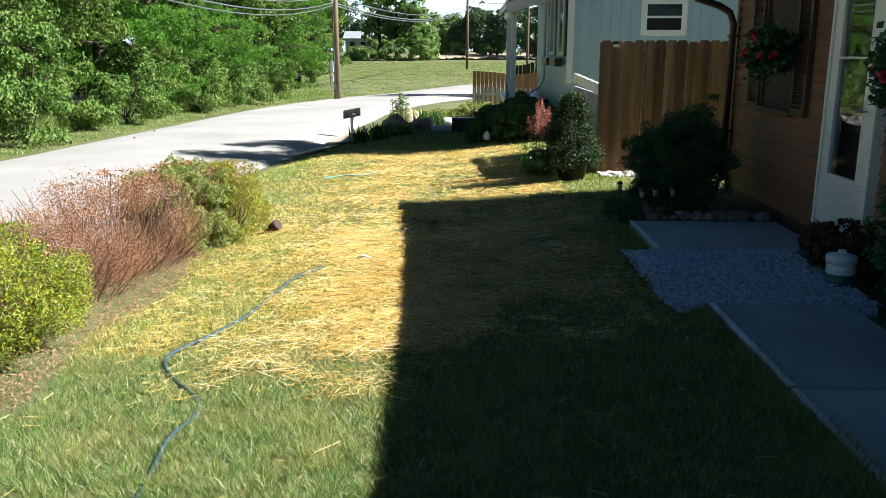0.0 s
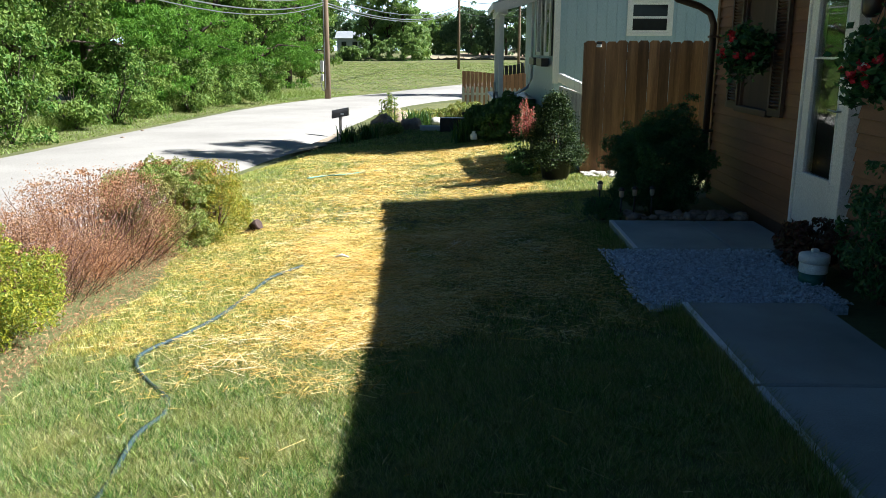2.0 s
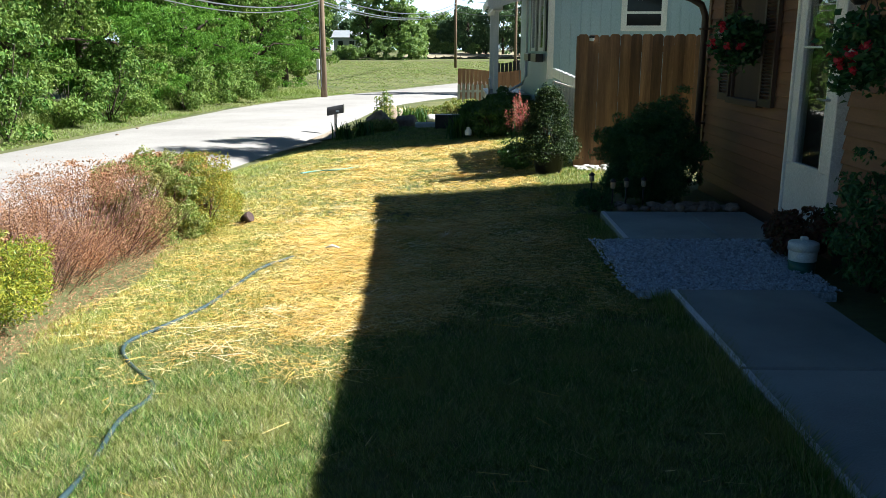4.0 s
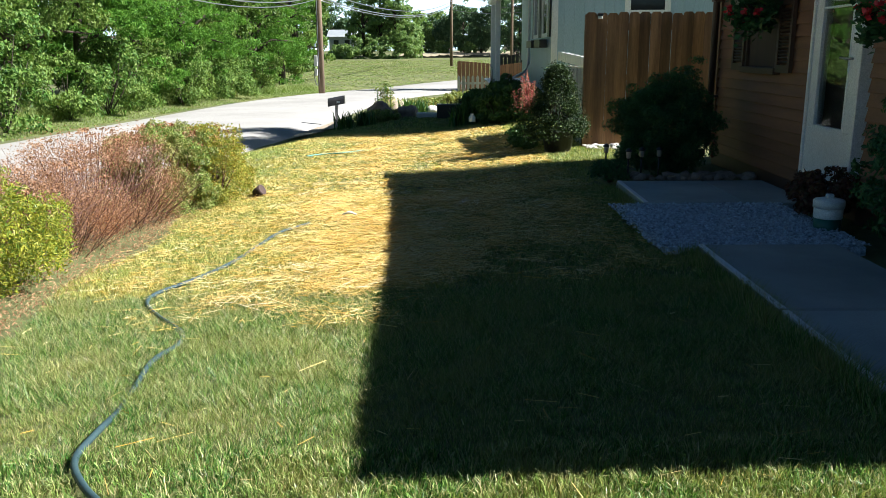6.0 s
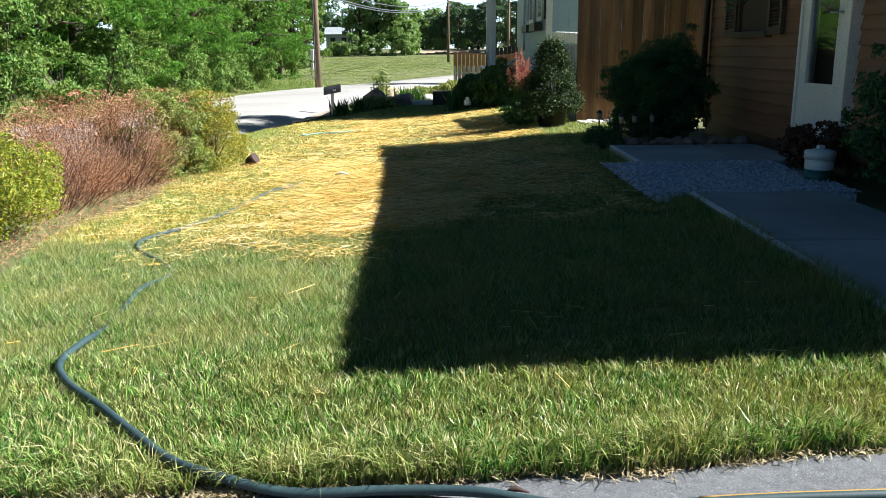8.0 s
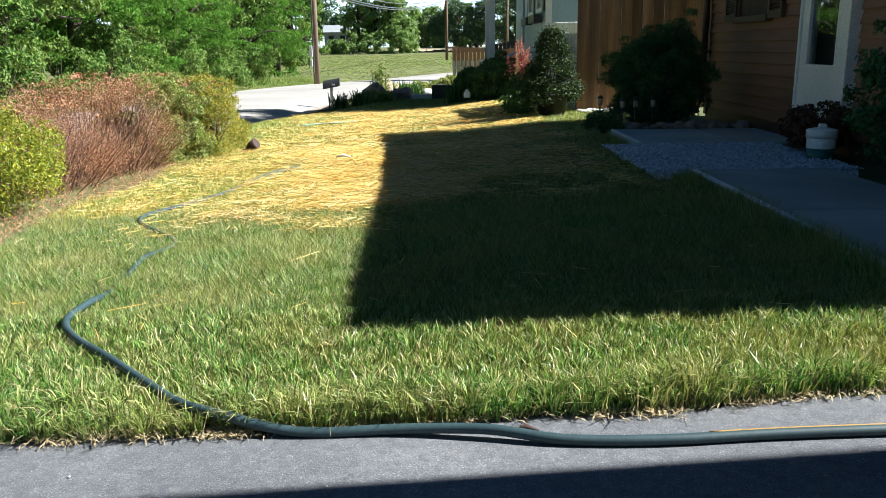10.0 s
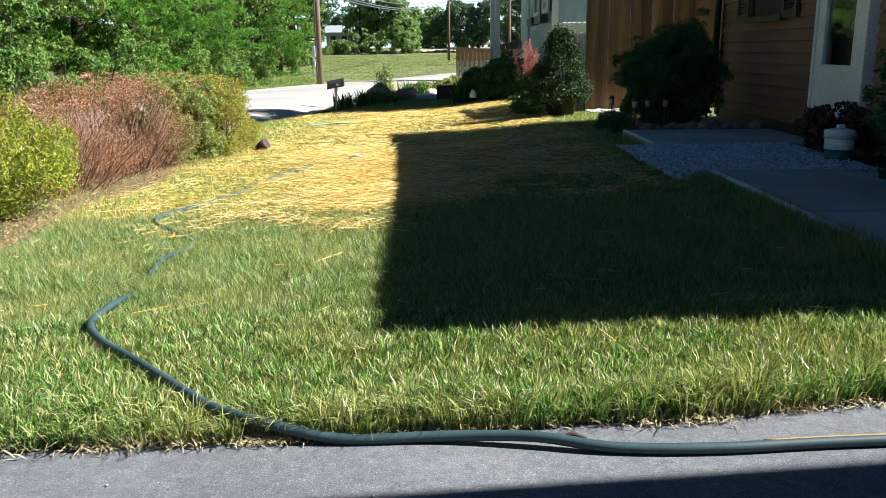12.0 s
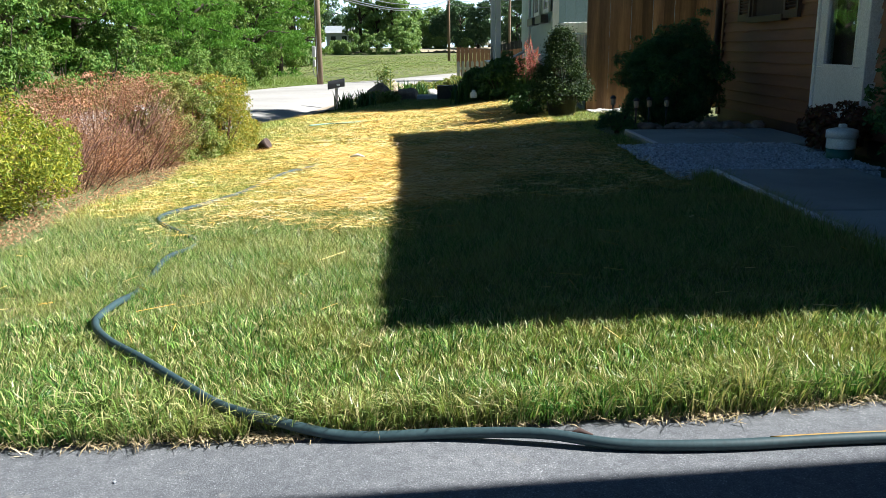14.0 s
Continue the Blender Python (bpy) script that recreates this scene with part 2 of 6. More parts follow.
gx = spread((-900, -60, 15), (-60, -16, 23), (-16, 6, 90), (6, 60, 19), (60, 900, 15))
gy = spread((-60, -6, 10), (-6, 30, 110), (30, 120, 46), (120, 300, 19), (300, 1500, 13))
GX, GY = np.meshgrid(gx, gy, indexing="ij")
GZ = land(GX, GY) - 0.045
GZ = GZ - 0.05 * ((GY < 1.3) & (GX > -4)) - 0.05 * ((GX > 1.7) & (GX < 3.1) & (GY < 7.6) & (GY > -2))
idx = np.arange(GX.size).reshape(GX.shape)
quads = np.stack([idx[:-1, :-1], idx[1:, :-1], idx[1:, 1:], idx[:-1, 1:]], -1).reshape(-1, 4)
ground = mesh_object("ground", array_mesh("ground", np.stack([GX, GY, GZ], -1).reshape(-1, 3), quads, True), M["ground"])
tagged(ground, "patchy lawn soil and rough grass falling to the road", "ground", kind="structure")

ry = spread((-30, 40, 70), (40, 95, 90))
cols = np.linspace(0, 1, 9)
RX = road_near(ry)[:, None] * (1 - cols) + road_far(ry)[:, None] * cols
wob = np.array([[0.09 * noise.noise((0.7 * y, 3.0 * (c == 0), 5.0)) if c in (0, 1) else 0.0 for c in cols] for y in ry])
RX = RX + wob
RZ = road_z(ry)[:, None] + 0.012 + 0.05 * (1 - (2 * cols - 1) ** 2)[None, :] - 0.10 * ((cols < 0.01) | (cols > 0.99))[None, :] + 0 * RX
RY = ry[:, None] + 0 * RX
idx = np.arange(RX.size).reshape(RX.shape)
quads = np.stack([idx[:-1, :-1], idx[:-1, 1:], idx[1:, 1:], idx[1:, :-1]], -1).reshape(-1, 4)
road = mesh_object("road", array_mesh("road", np.stack([RX, RY, RZ], -1).reshape(-1, 3), quads, True), M["road"])
tagged(road, "pale sun-bleached road with crumbling edges", "road", kind="structure")

# bare gravelly shoulder where the lawn meets the road
sy = np.linspace(18.5, 25.5, 60)
across = np.linspace(-0.15, 1, 6)
wide = 0.75 * np.sin(np.pi * (sy - 18.5) / 7.0) * np.array([0.75 + 0.5 * noise.noise((1.3 * v, 6.0, 0)) for v in sy])
SX = road_near(sy)[:, None] + across[None, :] * np.maximum(wide, 0.02)[:, None]
SY = sy[:, None] + 0 * SX
idx = np.arange(SX.size).reshape(SX.shape)
quads = np.stack([idx[:-1, :-1], idx[:-1, 1:], idx[1:, 1:], idx[1:, :-1]], -1).reshape(-1, 4)
M["shoulder"] = surface("shoulder", (0.24, 0.19, 0.13), (0.42, 0.36, 0.28), 4.0, 40, 0.95, 0.6, 0.01)
shoulder = mesh_object("road_shoulder", array_mesh("road_shoulder", np.stack([SX, SY, land(SX, SY) + 0.02], -1).reshape(-1, 3), quads, True), M["shoulder"])
tagged(shoulder, "bare tan gravel shoulder at the road's edge", "shoulder", kind="structure")

# the asphalt drive, with an uneven edge against the lawn
dx = np.linspace(-4.0, 9.0, 200)
edge_y = np.array([1.46 + 0.02 * math.tanh(3 * x) + 0.075 * float(smooth_step(0.4, 1.15, x)) + 0.015 * noise.noise((1.7 * x, 0, 0)) for x in dx])
rows = np.linspace(0, 1, 12)
DX = dx[:, None] + 0 * rows
DY = -7.0 + (edge_y[:, None] + 7.0) * rows[None, :] ** 0.5
DZ = land(DX, DY) - 0.055
top = np.stack([DX, DY, DZ], -1)
rim = top[:, -1:, :] - np.array((0, -0.004, 0.06))
V = np.concatenate([top, rim], 1)
idx = np.arange(V.shape[0] * V.shape[1]).reshape(V.shape[:2])
quads = np.stack([idx[:-1, :-1], idx[1:, :-1], idx[1:, 1:], idx[:-1, 1:]], -1).reshape(-1, 4)
drive = mesh_object("driveway", array_mesh("driveway", V.reshape(-1, 3), quads), M["asphalt"])
tagged(drive, "grey worn asphalt driveway meeting the lawn", "driveway", kind="structure")


# ---- the walk of concrete slabs ----
walk_way = thing("pavement", (2.1, 4.0, -0.1), "concrete slab path beside the house wall", "path", kind="structure")
for x0, x1, y0, y1 in ((1.65, 2.56, 2.36, 3.605), (1.65, 2.56, 3.625, 4.99), (1.65, 2.56, 1.4, 2.34), (1.65, 2.472, 6.5, 7.66), (2.478, 3.06, 6.5, 7.66)):
    slab = part("slab", boxes((x0, x1, y0, y1, -0.12, 0.0), bevel=0.012), M["concrete"], walk_way)
    if x0 < 2:
        part("edge_band", boxes((x0 + 0.004, x0 + 0.038, y0 + 0.01, y1 - 0.01, -0.01, 0.003)), M["pale_concrete"], slab, "smooth pale trowelled edge")


# ---- the brown house ----
WALL_X, HOUSE_Y0, HOUSE_Y1 = 3.1, 2.35, 9.45
house = thing("house", (6.5, 6.0, -0.1), "house clad in brown lapped wooden siding", "house")
WIN = (7.68, 8.46, 1.06, 2.2)
DOOR = (5.97, 6.87, 0.16, 2.24)
inner = boxes((WALL_X + 0.05, WALL_X + 0.16, HOUSE_Y0, DOOR[0], -0.15, 2.5), (WALL_X + 0.05, WALL_X + 0.16, DOOR[1], WIN[0], -0.15, 2.5),
              (WALL_X + 0.05, WALL_X + 0.16, WIN[1], HOUSE_Y1, -0.15, 2.5), (WALL_X + 0.05, WALL_X + 0.16, DOOR[0], DOOR[1], DOOR[3], 2.5),
              (WALL_X + 0.05, WALL_X + 0.16, DOOR[0], DOOR[1], -0.15, DOOR[2]), (WALL_X + 0.05, WALL_X + 0.16, WIN[0], WIN[1], -0.15, WIN[2]),
              (WALL_X + 0.05, WALL_X + 0.16, WIN[0], WIN[1], WIN[3], 2.5),
              (WALL_X + 0.05, 10, HOUSE_Y1 - 0.11, HOUSE_Y1, -0.15, 2.5), (WALL_X + 0.05, 10, HOUSE_Y0, HOUSE_Y0 + 0.11, -0.15, 2.5), (9.9, 10, HOUSE_Y0, HOUSE_Y1, -0.15, 2.5))
wall_core = part("wall", inner, M["siding"], house)
part("foundation", boxes((WALL_X + 0.02, WALL_X + 0.05, HOUSE_Y0, DOOR[0] - 0.05, -0.15, 0.1), (WALL_X + 0.02, WALL_X + 0.05, DOOR[1] + 0.05, HOUSE_Y1, -0.15, 0.1)), M["brown_paint"], house, "low dark foundation")
part("inner_floor", boxes((WALL_X + 0.16, 9.9, HOUSE_Y0 + 0.11, HOUSE_Y1 - 0.11, 0.06, 0.14)), M["brown_paint"], house)
part("inner_ceiling", boxes((WALL_X + 0.16, 9.9, HOUSE_Y0 + 0.11, HOUSE_Y1 - 0.11, 2.4, 2.46)), M["brown_paint"], house)
part("inner_partition", boxes((5.5, 5.6, HOUSE_Y0 + 0.11, HOUSE_Y1 - 0.11, 0.14, 2.4)), M["brown_paint"], house)

# roof: a gable with its ridge along the house
bm = bmesh.new()
EAVE_X, EAVE_Z = 2.55, 2.36
for xa, xb in ((EAVE_X + 0.29, EAVE_X + 0.06), (10.5, 10.5)):
    a = [(xa, ROOF_Y0, EAVE_Z), (xb, ROOF_Y1, EAVE_Z), (6.5, ROOF_Y1, EAVE_Z + 1.2), (6.5, ROOF_Y0, EAVE_Z + 1.2)]
    lo = [bm.verts.new(p) for p in a]
    hi = [bm.verts.new((p[0], p[1], p[2] + 0.1)) for p in a]
    bm.faces.new(lo)
    bm.faces.new(hi[::-1])
    for i in range(4):
        bm.faces.new((lo[i], lo[(i + 1) % 4], hi[(i + 1) % 4], hi[i]))
part("roof", bm, M["shingle"], house, "dark shingled gable roof")
part("soffit", boxes((EAVE_X + 0.36, WALL_X + 0.06, ROOF_Y0 + 0.02, ROOF_Y1 - 0.02, EAVE_Z - 0.02, EAVE_Z + 0.02)), M["brown_paint"], house)
gutter = part("gutter", box(bmesh.new(), -0.08, 0.0, 0, ROOF_Y1 - ROOF_Y0, -0.02, 0.08, bevel=0.01, turn=pose(EAVE_X + 0.26, ROOF_Y0, EAVE_Z, 0, 0, math.degrees(math.atan2(0.28, ROOF_Y1 - ROOF_Y0)))), M["brown_paint"], house, "dark brown metal gutter")
bm = bmesh.new()
tube(bm, [(EAVE_X - 0.04, 9.36, EAVE_Z), (EAVE_X - 0.02, 9.36, 2.24), (EAVE_X + 0.06, 9.36, 2.17), (2.86, 9.36, 2.09), (2.98, 9.36, 2.02), (3.03, 9.36, 1.9), (3.03, 9.36, 0.15), (2.99, 9.36, 0.05), (2.8, 9.36, -0.02)], 0.038, 10)
part("downspout", bm, M["brown_paint"], house, "dark brown downspout with a bent elbow")
for z in (0.7, 1.75):
    part("strap", boxes((2.985, 3.10, 9.315, 9.405, z, z + 0.025)), M["brown_paint"], house)
part("corner_board", boxes((WALL_X - 0.005, WALL_X + 0.05, HOUSE_Y1 - 0.07, HOUSE_Y1 + 0.01, 0.0, 2.42)), M["siding"], house)
part("corner_board", boxes((WALL_X - 0.005, WALL_X + 0.05, HOUSE_Y0 - 0.01, HOUSE_Y0 + 0.07, 0.0, 2.42)), M["siding"], house)


def lap_board(y0, y1, z):
    bm = bmesh.new()
    pts = ((WALL_X + 0.048, z), (WALL_X + 0.004, z), (WALL_X + 0.002, z + 0.006), (WALL_X + 0.026, z + 0.118), (WALL_X + 0.048, z + 0.118))
    a, b = [[bm.verts.new((x, y, h)) for x, h in pts] for y in (y0, y1)]
    for i in range(5):
        bm.faces.new((a[i], a[(i + 1) % 5], b[(i + 1) % 5], b[i]))
    bm.faces.new(a[::-1])
    bm.faces.new(b)
    return bm


z = 0.08
while z < 2.36:
    spans = [(HOUSE_Y0 + 0.07, DOOR[0] - 0.06), (DOOR[1] + 0.06, HOUSE_Y1 - 0.07)]
    if z > DOOR[3] + 0.03:
        spans = [(HOUSE_Y0 + 0.07, HOUSE_Y1 - 0.07)]
    if WIN[2] - 0.14 < z < WIN[3] + 0.02:
        spans = [(a, b) for s in spans for a, b in (((s[0], WIN[0] - 0.04), (WIN[1] + 0.04, s[1])) if s[0] < WIN[0] < s[1] else (s,))]
    for a, b in spans:
        part("siding_board", lap_board(a, b, z), M["siding"], wall_core)
    z += 0.105

# window with louvred shutters
win = part("window", boxes((WALL_X - 0.012, WALL_X + 0.14, WIN[0] - 0.04, WIN[0], WIN[2] - 0.04, WIN[3] + 0.04), (WALL_X - 0.012, WALL_X + 0.14, WIN[1], WIN[1] + 0.04, WIN[2] - 0.04, WIN[3] + 0.04),
                           (WALL_X - 0.012, WALL_X + 0.14, WIN[0], WIN[1], WIN[3], WIN[3] + 0.04), bevel=0.003), M["brown_paint"], house, "brown wooden window with two sashes")
part("sill", boxes((WALL_X - 0.05, WALL_X + 0.14, WIN[0] - 0.06, WIN[1] + 0.06, WIN[2] - 0.06, WIN[2]), bevel=0.005), M["brown_paint"], win)
part("sash", boxes((WALL_X + 0.03, WALL_X + 0.07, WIN[0], WIN[0] + 0.05, WIN[2], WIN[3]), (WALL_X + 0.03, WALL_X + 0.07, WIN[1] - 0.05, WIN[1], WIN[2], WIN[3]),
                   (WALL_X + 0.03, WALL_X + 0.07, WIN[0] + 0.05, WIN[1] - 0.05, WIN[2], WIN[2] + 0.05), (WALL_X + 0.03, WALL_X + 0.07, WIN[0] + 0.05, WIN[1] - 0.05, 1.6, 1.65)), M["brown_paint"], win)
part("pane", boxes((WALL_X + 0.045, WALL_X + 0.053, WIN[0] + 0.05, WIN[1] - 0.05, WIN[2] + 0.05, WIN[3])), M["glass"], win).visible_shadow = False
part("curtain", boxes((WALL_X + 0.12, WALL_X + 0.13, WIN[0], WIN[0] + 0.2, WIN[2], WIN[3])), M["white_paint"], win, "pale curtain behind the glass")
# added solid panel keeps bright reflections off the glass, so the window stays dark
part("insect_screen", boxes((WALL_X + 0.02, WALL_X + 0.024, WIN[0], WIN[1], WIN[2], WIN[3])), M["window_panel"], win, "solid dark panel added to block reflections in the glass")
for y0, y1 in ((7.3, 7.63), (8.5, 8.84)):
    sh = part("shutter", boxes((WALL_X - 0.035, WALL_X + 0.0, y0, y0 + 0.045, 1.02, 2.24), (WALL_X - 0.035, WALL_X, y1 - 0.045, y1, 1.02, 2.24), (WALL_X - 0.035, WALL_X, y0 + 0.045, y1 - 0.045, 1.02, 1.09),
                               (WALL_X - 0.035, WALL_X, y0 + 0.045, y1 - 0.045, 1.62, 1.68), (WALL_X - 0.035, WALL_X, y0 + 0.045, y1 - 0.045, 2.17, 2.24)), M["brown_paint"], house, "dark brown louvred shutter")
    h = 1.105
    while h < 2.16:
        if not 1.59 < h < 1.68:
            bm = box(bmesh.new(), -0.014, 0.014, y0 + 0.045, y1 - 0.045, -0.004, 0.004, turn=pose(WALL_X - 0.017, 0, h + 0.012, 0, 38, 0))
            part("slat", bm, M["brown_paint"], sh)
        h += 0.031

# white storm door
door = part("door", boxes((WALL_X - 0.03, WALL_X + 0.02, 6.05, 6.83, 0.19, 0.6), (WALL_X - 0.03, WALL_X + 0.02, 6.05, 6.17, 0.6, 2.18), (WALL_X - 0.03, WALL_X + 0.02, 6.71, 6.83, 0.6, 2.18),
                          (WALL_X - 0.03, WALL_X + 0.02, 6.17, 6.71, 2.05, 2.18), bevel=0.006), M["white_paint"], house, "white storm door with a tall glass")
part("door_frame", boxes((WALL_X - 0.045, WALL_X + 0.15, 6.833, 6.87, 0.16, 2.24), (WALL_X - 0.045, WALL_X + 0.15, 5.97, 6.04, 0.16, 2.24), (WALL_X - 0.045, WALL_X + 0.15, 6.04, 6.833, 2.19, 2.24), bevel=0.004), M["white_paint"], house)
part("threshold", boxes((WALL_X - 0.06, WALL_X + 0.15, 6.0, 6.86, 0.13, 0.16), bevel=0.004), M["concrete"], house)
part("pane", boxes((WALL_X - 0.008, WALL_X - 0.002, 6.18, 6.70, 0.62, 2.04)), M["glass"], door).visible_shadow = False
part("glass_bead", boxes((WALL_X - 0.034, WALL_X - 0.006, 6.165, 6.19, 0.595, 2.05), (WALL_X - 0.034, WALL_X - 0.006, 6.69, 6.715, 0.595, 2.05), (WALL_X - 0.034, WALL_X - 0.006, 6.19, 6.69, 0.595, 0.62),
                         (WALL_X - 0.032, WALL_X - 0.006, 6.19, 6.69, 1.545, 1.562), bevel=0.002), M["white_paint"], door)
bm = bmesh.new()
tube(bm, [(WALL_X - 0.03, 6.12, 1.16), (WALL_X - 0.075, 6.12, 1.16), (WALL_X - 0.075, 6.24, 1.165)], 0.009, 8)
part("handle", bm, M["steel"], door, "small lever handle")
part("inner_door", boxes((WALL_X + 0.11, WALL_X + 0.15, 6.05, 6.84, 0.16, 2.2)), M["dark_door"], house)


# ---- unseen garage past the drive, added to cast the shadow on the asphalt ----
garage = thing("garage", (6.5, -2.5, -0.1), "unseen brown garage added to shade the driveway", "garage")
for spec in ((4.6, 10, 1.0, 1.1, -0.2, 2.5), (4.6, 10, -7, -6.9, -0.2, 2.5), (4.6, 4.7, -6.9, 1.0, -0.2, 2.5), (9.9, 10, -6.9, 1.0, -0.2, 2.5)):
    part("wall", boxes(spec), M["siding"], garage)
part("roof", box(bmesh.new(), 0.0, 8.3, -8.4, 0.0, 0.0, 0.12, turn=pose(2.0, GARAGE_Y - 0.06, 2.5, 0, 0, 3.8)), M["shingle"], garage)
for y in (0.9, -2.9, -6.9):
    part("post", boxes((2.4, 2.5, y, y + 0.1, -0.2, 2.5)), M["brown_paint"], garage)


# ---- cedar fence ----
FENCE_Y = 11.77
fence = thing("fence", (2.9, FENCE_Y, -0.2), "stained cedar board fence with dog-eared tops", "fence")
n_pick = 15
for i in range(n_pick):
    w = 0.1515 if i not in (3, 7, 11) else 0.147
    x0 = 1.955 + i * 0.152 + random.uniform(-0.002, 0.002)
    zt = 1.74 + random.uniform(-0.012, 0.012)
    zb = -0.17
    bm = bmesh.new()
    prof = [(x0, zb), (x0 + w, zb), (x0 + w, zt - 0.03), (x0 + w - 0.028, zt), (x0 + 0.028, zt), (x0, zt - 0.03)]
    a, b = [[bm.verts.new((x + 0.004 * (y > FENCE_Y), y, h)) for x, h in prof] for y in (FENCE_Y - 0.009 + random.uniform(-0.003, 0.003), FENCE_Y + 0.009)]
    for k in range(6):
        bm.faces.new((a[k], a[(k + 1) % 6], b[(k + 1) % 6], b[k]))
    bm.faces.new(a[::-1])
    bm.faces.new(b)
    part("board", bm, M["cedar"], fence)
for z in (0.1, 0.8, 1.5):
    part("rail", boxes((1.95, 4.25, FENCE_Y + 0.012, FENCE_Y + 0.05, z, z + 0.09), bevel=0.004), M["cedar"], fence)
for x in (1.96, 4.15):
    part("post", boxes((x, x + 0.09, FENCE_Y + 0.05, FENCE_Y + 0.14, -0.3, 1.72), bevel=0.004), M["cedar"], fence)
lamp = thing("solar_light", (2.15, FENCE_Y - 0.03, 1.68), "small black solar light fixed to the fence top", "lamp")
part("case", boxes((2.11, 2.19, FENCE_Y - 0.06, FENCE_Y - 0.012, 1.695, 1.73), bevel=0.005), M["black"], lamp)
part("lens", boxes((2.118, 2.182, FENCE_Y - 0.055, FENCE_Y - 0.013, 1.655, 1.695), bevel=0.006), M["bucket_white"], lamp, "pale plastic lens")


# ---- the neighbour's long house ----
NX, NY = 2.12, 17.0
neigh = thing("house", (4.3, 20, -0.3), "blue-grey mobile home with vertical ribbed siding", "house")
for spec in ((NX, 6.4, NY, NY + 0.1, 0.95, 3.4), (NX, NX + 0.1, NY + 0.1, 24.4, 0.95, 3.4), (6.3, 6.4, NY + 0.1, 24.4, 0.95, 3.4), (NX, 6.4, 24.4, 24.5, 0.95, 3.4)):
    part("wall", boxes(spec), M["blue_siding"], neigh)
x = NX + 0.03
while x < 6.5:
    part("rib", boxes((x, x + 0.022, NY - 0.012, NY + 0.002, 1.0, 3.4), bevel=0.004), M["blue_siding"], neigh)
    x += 0.2
part("corner_trim", boxes((NX - 0.015, NX + 0.10, NY - 0.02, NY - 0.004, 0.95, 3.4)), M["white_paint"], neigh, "white corner trim")
part("corner_trim", boxes((NX - 0.02, NX - 0.004, NY - 0.015, NY + 0.08, 0.95, 3.4)), M["white_paint"], neigh, "white corner trim")
part("skirting", boxes((NX + 0.02, 6.38, NY + 0.02, NY + 0.06, -0.5, 0.95), (NX + 0.02, NX + 0.06, NY + 0.06, 24.4, -0.5, 0.95)), M["blue_siding"], neigh, "blue-grey skirting")
part("roof", boxes((NX - 0.25, 6.65, NY - 0.05, 24.5, 3.4, 3.55)), M["white_paint"], neigh)
WX0, WX1, WZ0, WZ1 = 3.56, 4.48, 1.9, 2.62
w = part("window", boxes((WX0, WX0 + 0.07, NY - 0.035, NY - 0.012, WZ0, WZ1), (WX1 - 0.07, WX1, NY - 0.035, NY - 0.012, WZ0, WZ1), (WX0 + 0.07, WX1 - 0.07, NY - 0.035, NY - 0.012, WZ0, WZ0 + 0.07), (WX0 + 0.07, WX1 - 0.07, NY - 0.035, NY - 0.012, WZ1 - 0.07, WZ1), bevel=0.005), M["white_paint"], neigh, "white two-sash window")
part("sash", boxes((WX0 + 0.07, WX0 + 0.115, NY - 0.028, NY - 0.012, WZ0 + 0.07, WZ1 - 0.07), (WX1 - 0.115, WX1 - 0.07, NY - 0.028, NY - 0.012, WZ0 + 0.07, WZ1 - 0.07), (WX0 + 0.115, WX1 - 0.115, NY - 0.028, NY - 0.012, WZ0 + 0.07, WZ0 + 0.11), (WX0 + 0.115, WX1 - 0.115, NY - 0.028, NY - 0.012, WZ1 - 0.11, WZ1 - 0.07),
                   (WX0 + 0.115, WX1 - 0.115, NY - 0.03, NY - 0.012, 2.24, 2.285)), M["white_paint"], w)
part("pane", boxes((WX0 + 0.11, WX1 - 0.11, NY - 0.02, NY - 0.014, WZ0 + 0.1, WZ1 - 0.1)), M["dark_glass"], w)
for y in (17.55, 19.4):
    w = part("window", boxes((NX - 0.06, NX - 0.015, y, y + 0.08, 1.5, 3.1), (NX - 0.06, NX - 0.015, y + 0.92, y + 1.0, 1.5, 3.1), (NX - 0.06, NX - 0.015, y + 0.08, y + 0.92, 1.5, 1.58), (NX - 0.06, NX - 0.015, y + 0.08, y + 0.92, 3.02, 3.1)), M["white_paint"], neigh)
    part("pane", boxes((NX - 0.04, NX - 0.02, y + 0.08, y + 0.92, 1.58, 3.02)), M["dark_glass"], w)
    part("shutter", boxes((NX - 0.05, NX - 0.015, y - 0.35, y - 0.03, 1.5, 3.1)), M["black"], neigh)
    part("shutter", boxes((NX - 0.05, NX - 0.015, y + 1.03, y + 1.35, 1.5, 3.1)), M["black"], neigh)
    part("flower_box", boxes((NX - 0.22, NX - 0.06, y - 0.1, y + 1.1, 1.28, 1.45), bevel=0.01), M["black"], neigh, "black window box")

# low pale panel fence from the cedar fence back to the neighbour's corner
low = thing("panel_fence", (2.03, 13.4, -0.3), "low grey panel fence with a white weathered top band", "fence")
for k in range(6):
    y0 = 11.86 + 0.545 * k
    part("panel", boxes((2.015, 2.045, y0 + 0.005, y0 + 0.54, -0.35, 0.98)), M["skirting"], low)
    part("top_band", boxes((1.995, 2.06, y0 + 0.004, y0 + 0.541, 0.98 + 0.012 * k, 1.13 + 0.014 * k), bevel=0.008), M["white_paint"], low, "white weathered top band")
    for j in range(5):
        part("rib", boxes((2.003, 2.016, y0 + 0.05 + 0.1 * j, y0 + 0.07 + 0.1 * j, -0.35, 0.96)), M["skirting"], low)


# ---- plants: tools ----
rng = np.random.default_rng(7)


